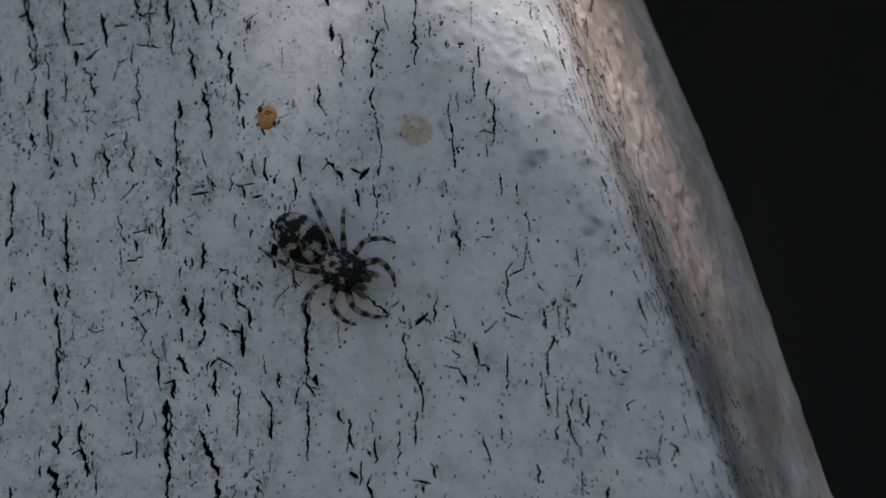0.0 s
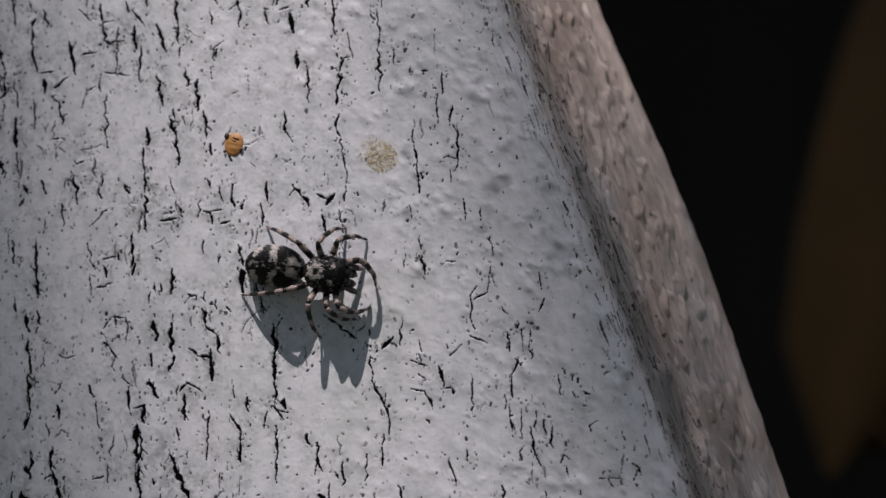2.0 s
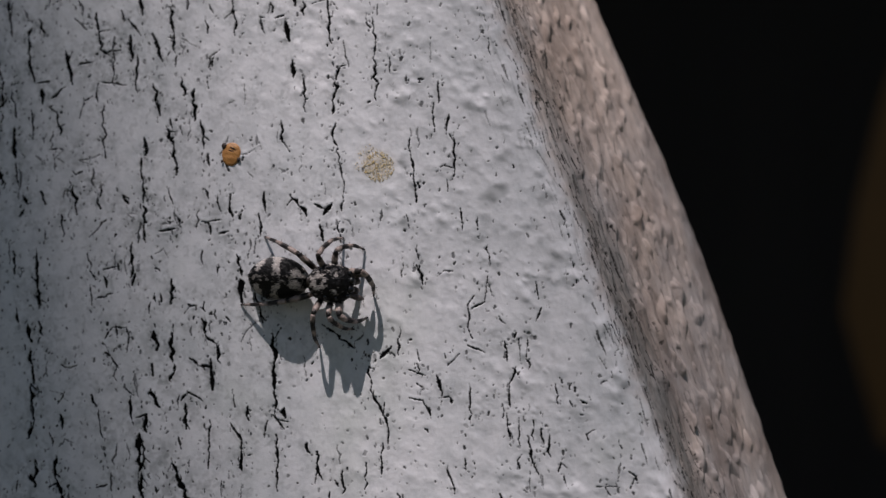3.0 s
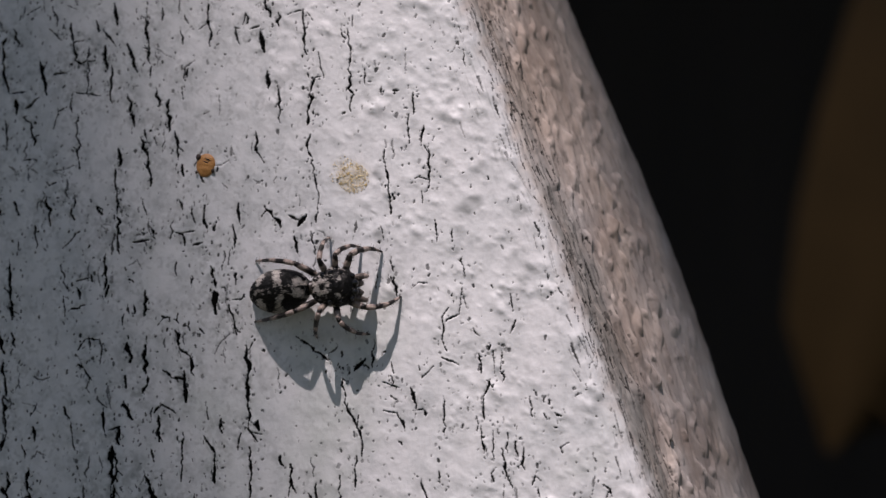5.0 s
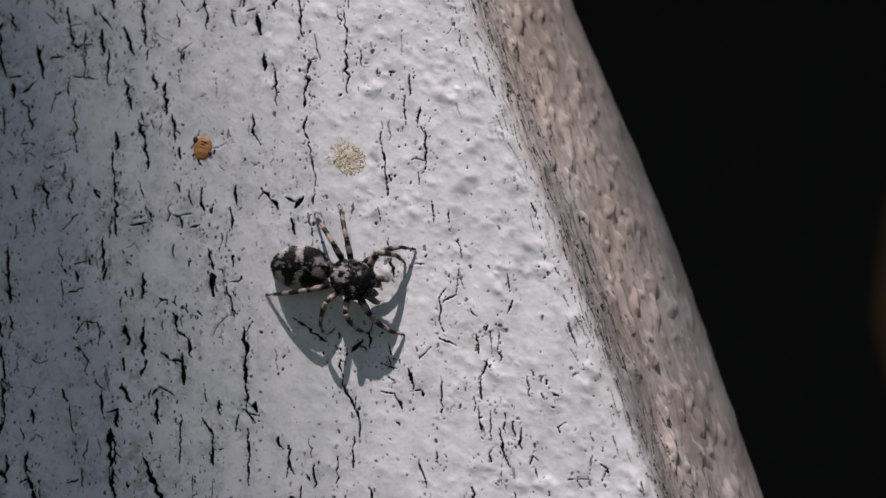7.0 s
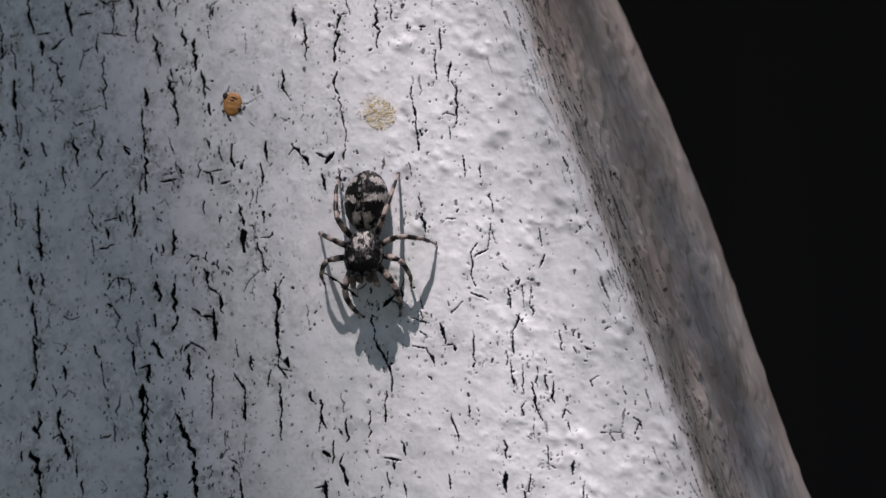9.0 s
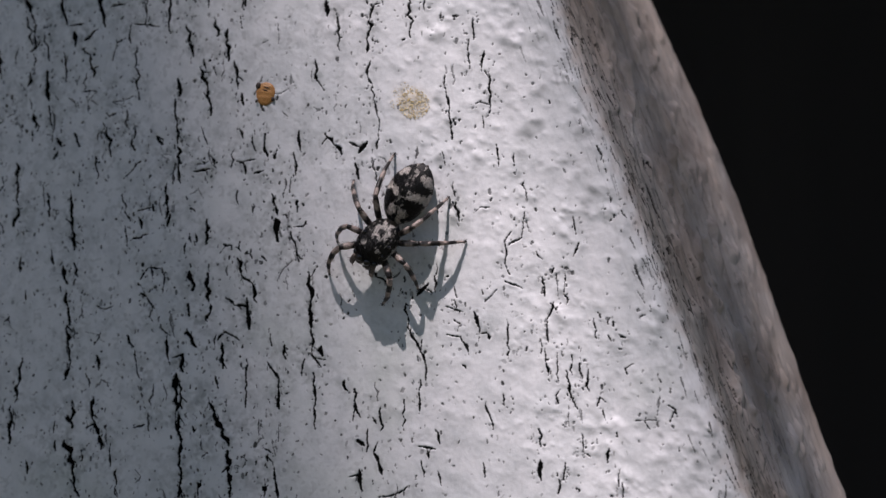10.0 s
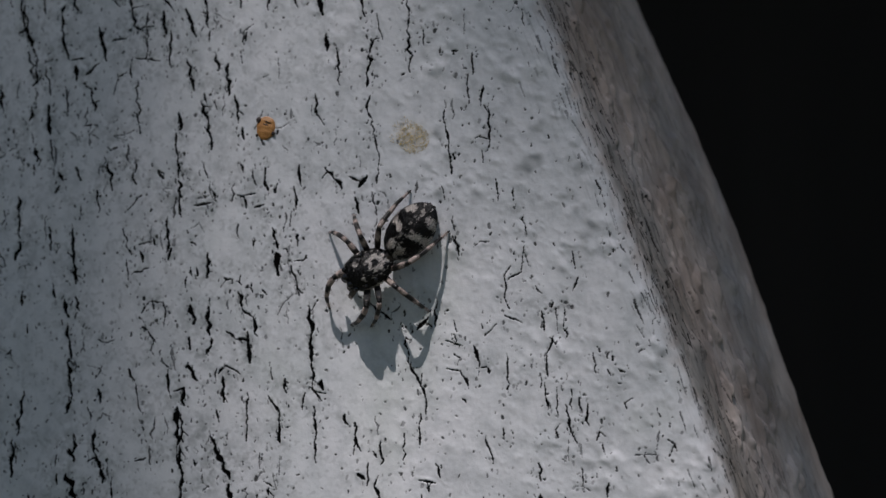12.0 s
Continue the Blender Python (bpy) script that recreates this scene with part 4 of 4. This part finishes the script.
SHRUB_A = shrub(ROOT_A, sunward(-70, 20, 1.75), [
    (sunward(-35, 60, 1.73) - REACHING * 0.19, REACHING, ACROSS_SUN, 0.19, 0.070),
    (sunward(-113, -60, 1.75), UP_SUN + ACROSS_SUN * -0.2, ACROSS_SUN, 0.15, 0.065),
    (sunward(-80, -110, 1.71), UP_SUN * -1 + ACROSS_SUN * -0.5, ACROSS_SUN, 0.10, 0.05)], 21)
SHRUB_B = shrub(ROOT_B, sunward(60, 40, 0.55), [
    (sunward(19, 17, 0.55) - SLANT * 0.12, SLANT, ACROSS_SUN, 0.12, 0.056),
    (sunward(52, 0, 0.55) - SLANT * 0.06, SLANT, ACROSS_SUN, 0.12, 0.036),
    (sunward(-13, 20, 0.75) - SLANT * 0.07, SLANT, ACROSS_SUN, 0.07, 0.0056),
    (sunward(-9, 26, 0.75) - SLANT * 0.07, SLANT, ACROSS_SUN, 0.07, 0.0052),
    (sunward(-5, 30, 0.75) - SLANT * 0.07, SLANT, ACROSS_SUN, 0.07, 0.004),
    (sunward(2, 24, 0.75) - SLANT * 0.07, SLANT, ACROSS_SUN, 0.07, 0.003),
    (sunward(75, -30, 0.57), UP_SUN + ACROSS_SUN * 0.6, ACROSS_SUN, 0.08, 0.04)], 31)
SHRUB_C = shrub(ROOT_C, sunward(70, 40, 1.0), [
    (sunward(14, 0, 1.0) - SLANT * 0.06, SLANT, ACROSS_SUN, 0.12, 0.0108),
    (sunward(95, -30, 1.02), UP_SUN + ACROSS_SUN * 0.6, ACROSS_SUN, 0.08, 0.04)], 37)


def sapling():
    """A young tree farther off; the thinning edge of its small-leaved crown dims the sun on the board."""
    gen = np.random.default_rng(77)
    root = sunward(160, 0, 1.65)
    root = Vector((root.x, root.y, G))
    thing = new("young_tree")
    thing.location = root
    top = sunward(170, 60, 1.65) - root
    bm = bmesh.new()
    pts = [Vector((0, 0, 0)).lerp(top, float(t)) + Vector((0.02 * math.sin(5 * t), 0.03 * math.sin(4 * t), 0)) for t in np.linspace(0, 1, 10)]
    tube(bm, pts, list(np.linspace(0.016, 0.004, 10)), 8)
    for k in range(9):
        a = pts[6 + k % 3]
        tip = sunward(gen.uniform(20, 320), gen.uniform(-80, 80), 1.65) - root
        tube(bm, [a, (a + tip) / 2 + Vector((0, 0, 0.01)), tip], [0.004, 0.003, 0.0015], 6)
    part("trunk", bm, BARK, thing, scale=1.0)
    bm = bmesh.new()
    for _ in range(620):
        x = 340 * gen.uniform(0, 1) ** 0.75
        at = sunward(x, gen.uniform(-95, 95), 1.65 + gen.normal(0, 0.04)) - root
        aim = Vector(gen.normal(0, 1, 3)) + UP_SUN * 0.5
        side = aim.cross(SUN + Vector(gen.normal(0, 0.5, 3)))
        n = float(gen.uniform(0.011, 0.018))
        aim, side = aim.normalized() * n, side.normalized() * n * 0.33
        a, b, c, d = (bm.verts.new(p) for p in (at, at + aim * 0.5 + side, at + aim, at + aim * 0.5 - side))
        bm.faces.new((a, b, c, d))
    tagged(part("crown", bm, LEAF, thing, scale=1.0), kind="stuff")
    return tagged(thing, "slender young tree with small green leaves", "tree"), root


def brown_stand_in():
    """A brown stalk with one broad leaf, standing in for a blurred brown shape beside the board."""
    thing = new("stand_in_stalk")
    thing.location = (0.066, 0.27, G)
    bm = bmesh.new()
    tube(bm, [(0, 0, 0), (0.06, 0.01, 0.2), (0.085, 0.012, 0.40), (0.080, 0.006, 0.53), (0.045, 0.002, 0.560), (0.022, 0.003, 0.585), (0.082, 0.006, 0.715)],
         [0.006, 0.005, 0.004, 0.003, 0.002, 0.0015, 0.001], 8)
    part("stem", bm, BROWN_SHAPE, thing, scale=1.0)
    bm = bmesh.new()
    leaf_blade(bm, (0.014, 0.0, 0.565), (0.47, 0.0, 1), (1, 0.2, -0.47), 0.41, 0.10, 5)
    part("leaf", bm, BROWN_SHAPE, thing, "dark brown stand-in leaf", scale=1.0)
    return tagged(thing, "blurred brown upright shape behind the board, built as stalk and leaf", "plant")


TREE, ROOT_T = sapling()
STALK = brown_stand_in()

# ---- how everything moves ----
TIMES = (0, 0.5, 1, 1.5, 2, 2.5, 4.5, 5, 5.5, 6, 6.5, 7, 7.2, 8.8, 9, 9.5, 10, 10.5, 11, 11.5, 12)
ABDOMEN_AT = ((-7.97, -1.37), (-7.96, -1.42), (-7.69, -1.46), (-7.89, -1.62), (-7.57, -1.60), (-7.58, -1.65), (-6.22, -1.82), (-5.81, -1.73), (-5.61, -1.69), (-5.48, -1.56), (-5.06, -1.68), (-4.78, -1.50), (-3.97, -1.31), (-3.22, -0.56), (-3.21, -0.59), (-2.77, -0.52), (-2.70, -0.56), (-2.72, -0.47), (-2.58, -0.52), (-2.63, -0.55), (-2.48, -0.54))
WAIST_AT = ((-6.58, -2.52), (-6.43, -2.43), (-6.37, -2.47), (-6.33, -2.09), (-5.87, -1.84), (-5.93, -1.89), (-4.67, -1.67), (-4.26, -1.59), (-4.01, -1.70), (-3.81, -1.46), (-3.42, -1.56), (-3.14, -1.68), (-2.54, -1.74), (-3.18, -2.15), (-3.19, -2.15), (-3.24, -2.31), (-3.51, -2.13), (-3.44, -1.99), (-3.68, -2.15), (-3.75, -2.18), (-3.70, -2.06))
HEAD_AT = ((-4.66, -3.59), (-4.49, -3.09), (-4.45, -3.18), (-4.33, -2.60), (-4.08, -2.17), (-4.11, -2.20), (-2.17, -1.56), (-1.92, -1.61), (-1.51, -1.78), (-1.29, -1.67), (-0.87, -2.09), (-0.73, -2.70), (-0.67, -3.10), (-3.08, -4.38), (-3.06, -4.35), (-4.35, -4.20), (-4.88, -4.08), (-5.05, -3.71), (-5.68, -3.48), (-5.71, -3.53), (-5.67, -3.35))
FEET = {}
FEET["L1"] = ((-3.48, -3.66), (-2.33, -3.48), (-2.81, -2.48), (-2.81, -2.48), (-2.81, -2.48), (-2.81, -2.48), (-1.20, 0.14), (-1.20, 0.14), (-1.20, 0.14), (0.03, -1.29), (0.03, -1.29), (0.03, -1.29), (1.01, -3.76), (-1.70, -5.87), (-1.70, -5.87), (-3.28, -5.36), (-4.16, -5.85), (-4.16, -5.85), (-5.66, -5.17), (-5.66, -5.17), (-5.66, -5.17))
FEET["L2"] = ((-3.52, -1.60), (-3.12, -1.55), (-3.12, -1.55), (-3.26, -0.29), (-3.26, -0.29), (-3.26, -0.29), (-2.79, 0.28), (-2.19, 0.36), (-1.11, 0.59), (-1.11, 0.59), (-0.20, 0.27), (0.54, -0.65), (0.54, -0.65), (-1.16, -4.51), (-1.16, -4.51), (-2.41, -5.22), (-2.41, -5.22), (-2.41, -5.22), (-3.04, -5.11), (-3.47, -5.21), (-4.70, -5.25))
FEET["L3"] = ((-5.99, 0.07), (-5.99, 0.07), (-5.99, 0.07), (-5.99, 0.07), (-4.29, 0.28), (-4.29, 0.28), (-4.29, 0.28), (-3.72, 0.86), (-3.11, 1.53), (-3.11, 1.53), (-3.11, 1.53), (-3.11, 1.53), (-0.74, 0.74), (0.05, -2.52), (0.05, -2.52), (-0.15, -2.92), (-0.15, -2.92), (-0.15, -2.92), (-1.86, -4.59), (-1.86, -4.59), (-1.86, -4.59))
FEET["L4"] = ((-7.66, 0.76), (-8.14, 0.39), (-8.14, 0.39), (-8.14, 0.39), (-8.14, 0.39), (-8.14, 0.39), (-7.31, -0.24), (-7.31, -0.24), (-7.31, -0.24), (-6.55, 0.48), (-6.55, 0.48), (-4.31, 1.11), (-4.31, 1.11), (-1.73, 0.90), (-1.73, 0.90), (-1.37, 0.54), (-0.93, -0.80), (-0.93, -0.80), (-0.93, -0.80), (-0.93, -0.80), (-0.93, -0.80))
FEET["R1"] = ((-3.79, -5.01), (-3.79, -5.01), (-3.79, -5.01), (-3.09, -3.50), (-3.09, -3.50), (-3.09, -3.50), (-0.29, -1.97), (-0.29, -1.97), (0.13, -2.53), (0.13, -2.53), (0.56, -3.42), (0.00, -4.64), (-1.06, -5.87), (-3.39, -5.91), (-3.39, -5.91), (-5.64, -5.05), (-6.70, -4.40), (-6.70, -4.40), (-6.70, -4.40), (-6.70, -4.40), (-6.70, -4.40))
FEET["R2"] = ((-5.29, -5.45), (-4.69, -4.99), (-4.69, -4.99), (-4.69, -4.99), (-3.73, -4.05), (-3.73, -4.05), (-2.15, -4.02), (-1.76, -3.73), (-1.10, -3.83), (-1.98, -3.89), (-1.10, -3.81), (-1.63, -4.60), (-2.18, -5.60), (-5.29, -4.38), (-5.29, -4.38), (-6.39, -2.41), (-6.31, -2.89), (-6.31, -2.89), (-6.73, -0.74), (-6.73, -0.74), (-6.73, -0.74))
FEET["R3"] = ((-7.84, -4.82), (-7.84, -4.82), (-7.84, -4.82), (-7.84, -4.82), (-5.39, -4.93), (-5.39, -4.93), (-4.27, -3.90), (-4.27, -3.90), (-4.27, -3.90), (-4.27, -3.90), (-3.90, -4.49), (-3.90, -4.49), (-3.90, -4.49), (-5.54, -1.89), (-5.54, -1.89), (-5.65, -1.29), (-5.51, 0.12), (-5.51, 0.12), (-5.51, 0.12), (-5.51, 0.12), (-5.51, 0.12))
FEET["R4"] = ((-10.06, -1.83), (-10.06, -1.83), (-10.06, -1.83), (-9.28, -2.87), (-9.28, -2.87), (-9.28, -2.87), (-8.13, -2.91), (-7.32, -3.13), (-7.32, -3.13), (-7.32, -3.13), (-6.66, -2.70), (-6.66, -2.70), (-5.72, -2.02), (-4.61, 0.79), (-4.61, 0.79), (-3.51, 1.36), (-3.51, 1.36), (-3.51, 1.36), (-2.76, 1.17), (-2.76, 1.17), (-2.76, 1.17))

# slope of the body at TIMES, head held off the board
HEAD_UP = (0.19,) * 6 + (0.17,) * 5 + (0.20, 0.23, 0.36, 0.36, 0.25) + (0.20,) * 4 + (0.22,)
RISE = 0.21      # mm under the waist


def between(rows, t, eased):
    """The value of a row of places at t seconds, between TIMES."""
    i = min(max(int(np.searchsorted(TIMES, t, side="right")) - 1, 0), len(TIMES) - 2)
    f = min(max((t - TIMES[i]) / (TIMES[i + 1] - TIMES[i]), 0), 1)
    if eased:
        f = min(max((f - 0.25) / 0.5, 0), 1)
        f = f * f * (3 - 2 * f)
    a, b = Vector(rows[i]), Vector(rows[i + 1])
    lift = 0.0
    if eased and (b - a).length > 0.5:
        lift = min(0.5, 0.25 * (b - a).length) * math.sin(math.pi * f)
    return a.lerp(b, f), lift


def frame_of(origin, forward, upward):
    x = Vector(forward).normalized()
    y = Vector(upward).cross(x).normalized()
    z = x.cross(y)
    m = Matrix((x, y, z)).transposed().to_4x4()
    m.translation = origin
    return m


TREE_SWAY = ((0, 0), (0.8, -20), (1.5, 0), (2.5, 10), (4.5, 30), (5.5, 50), (7, 40), (9.5, 60), (10.5, 40), (11, 0), (11.5, -50), (12, -60))
# the stand-in leaf swings out of view where the brown shape falls dark
STALK_SWAY = ((0, 10), (0.6, 5), (1.0, 2), (1.5, 0.8), (2.0, 0), (2.5, 1.5), (4.5, 0), (5.5, 0), (6.5, 1), (7.2, 3), (8.8, 9), (12, 11))


def motions():
    body_rows, hind_rows = [], []
    leg_rows = {k: ([], []) for k in LEGS}
    for t in np.unique(np.round(np.concatenate([np.arange(0, 12.01, 0.125), TIMES]), 3)):
        t = float(t)
        (ax, az), _ = between(ABDOMEN_AT, t, False)
        (wx, wz), _ = between(WAIST_AT, t, False)
        (hx, hz), _ = between(HEAD_AT, t, False)
        pitch = float(np.interp(t, TIMES, HEAD_UP))
        ahead = Vector((hx - wx, 0, hz - wz)).normalized()
        m = frame_of((wx * MM, -RISE * MM, wz * MM), ahead + Vector((0, -pitch, 0)), (0, -1, 0))
        body_rows.append((t, m))
        inv = m.inverted()
        back = inv.to_3x3() @ Vector((wx - ax, 0, wz - az))
        hind_rows.append((t, pose(0, 0, 0.96 * MM, 0, -4, math.degrees(math.atan2(back.y, back.x)))))
        for key, (upper_rows, lower_rows) in leg_rows.items():
            (fx, fz), lift = between(FEET[key], t, True)
            foot = inv @ Vector((fx * MM, -(0.05 + lift) * MM, fz * MM))
            x, y = HIPS[key[1]]
            hip = Vector((x, y if key[0] == "L" else -y, HIP_Z)) * MM
            a, b = (r * MM for r in REACH[key[1]])
            d = foot - hip
            reach = min(max(d.length, 1.15 * (b - a) + 0.1 * a), 0.985 * (a + b))
            d.normalize()
            spread = 0.35 if key[1] == "4" else 0.6
            rise = Vector((0, spread if key[0] == "L" else -spread, 1))
            rise = (rise - d * d.dot(rise)).normalized()
            angle = math.acos(min(1, max(-1, (a * a + reach * reach - b * b) / (2 * a * reach))))
            thigh = d * math.cos(angle) + rise * math.sin(angle)
            knee = hip + thigh * a
            shin = hip + d * reach - knee
            upper = frame_of(hip, thigh, thigh.cross(d.cross(rise)) * -1)
            lower = frame_of(knee, shin, shin.cross(d.cross(rise)) * -1)
            upper_rows.append((t, upper))
            lower_rows.append((t, upper.inverted() @ lower))
    walk(SPIDER, body_rows)
    walk(HIND, hind_rows)
    for key, (upper, lower) in LEGS.items():
        walk(upper, leg_rows[key][0])
        walk(lower, leg_rows[key][1])
    walk(STALK, [(t, pose(0.066, 0.27, G, 0, lean, 0)) for t, lean in STALK_SWAY])
    # sway, as the sideways shift in mm of the shade on the board
    for thing, root, rows in (
            (SHRUB_A, ROOT_A, ((0, 8), (0.5, 6), (0.7, 1), (1.0, -6), (1.5, -6), (2.0, -6.5), (2.5, -4), (4.0, 1.5), (4.5, 2.3), (5.0, 4), (5.5, 6), (6.0, 0),
                               (6.5, -0.5), (7, 2.8), (9, 4.5), (9.5, 5.2), (10, 5), (10.5, 3), (11, 2.5), (11.5, -1), (12, -4))),
            (SHRUB_B, ROOT_B, ((0, -23), (0.5, -23), (0.65, -19), (0.8, -4), (0.95, 5.5), (1.5, 8), (2.0, 8), (2.3, 17), (2.6, 30), (4.5, 40), (5.5, 28), (6.0, 9), (6.5, 9), (7.0, 28), (12, 34))),
            (SHRUB_C, ROOT_C, ((0, 32), (1.9, 30), (2.3, 18), (2.7, 12), (4.5, 3.5), (5.5, 3), (6.0, 9), (6.5, 8), (7, 4.5), (9, -1.5), (10.5, -2.2), (11, -1.8), (11.5, -1), (12, 0))),
            (TREE, ROOT_T, TREE_SWAY)):
        tall = {SHRUB_A: 2.15, SHRUB_B: 1.09, SHRUB_C: 1.49, TREE: 2.06}[thing]
        walk(thing, [(t, pose(*root, 0, math.degrees(shift * MM / tall), 0)) for t, shift in rows])


motions()
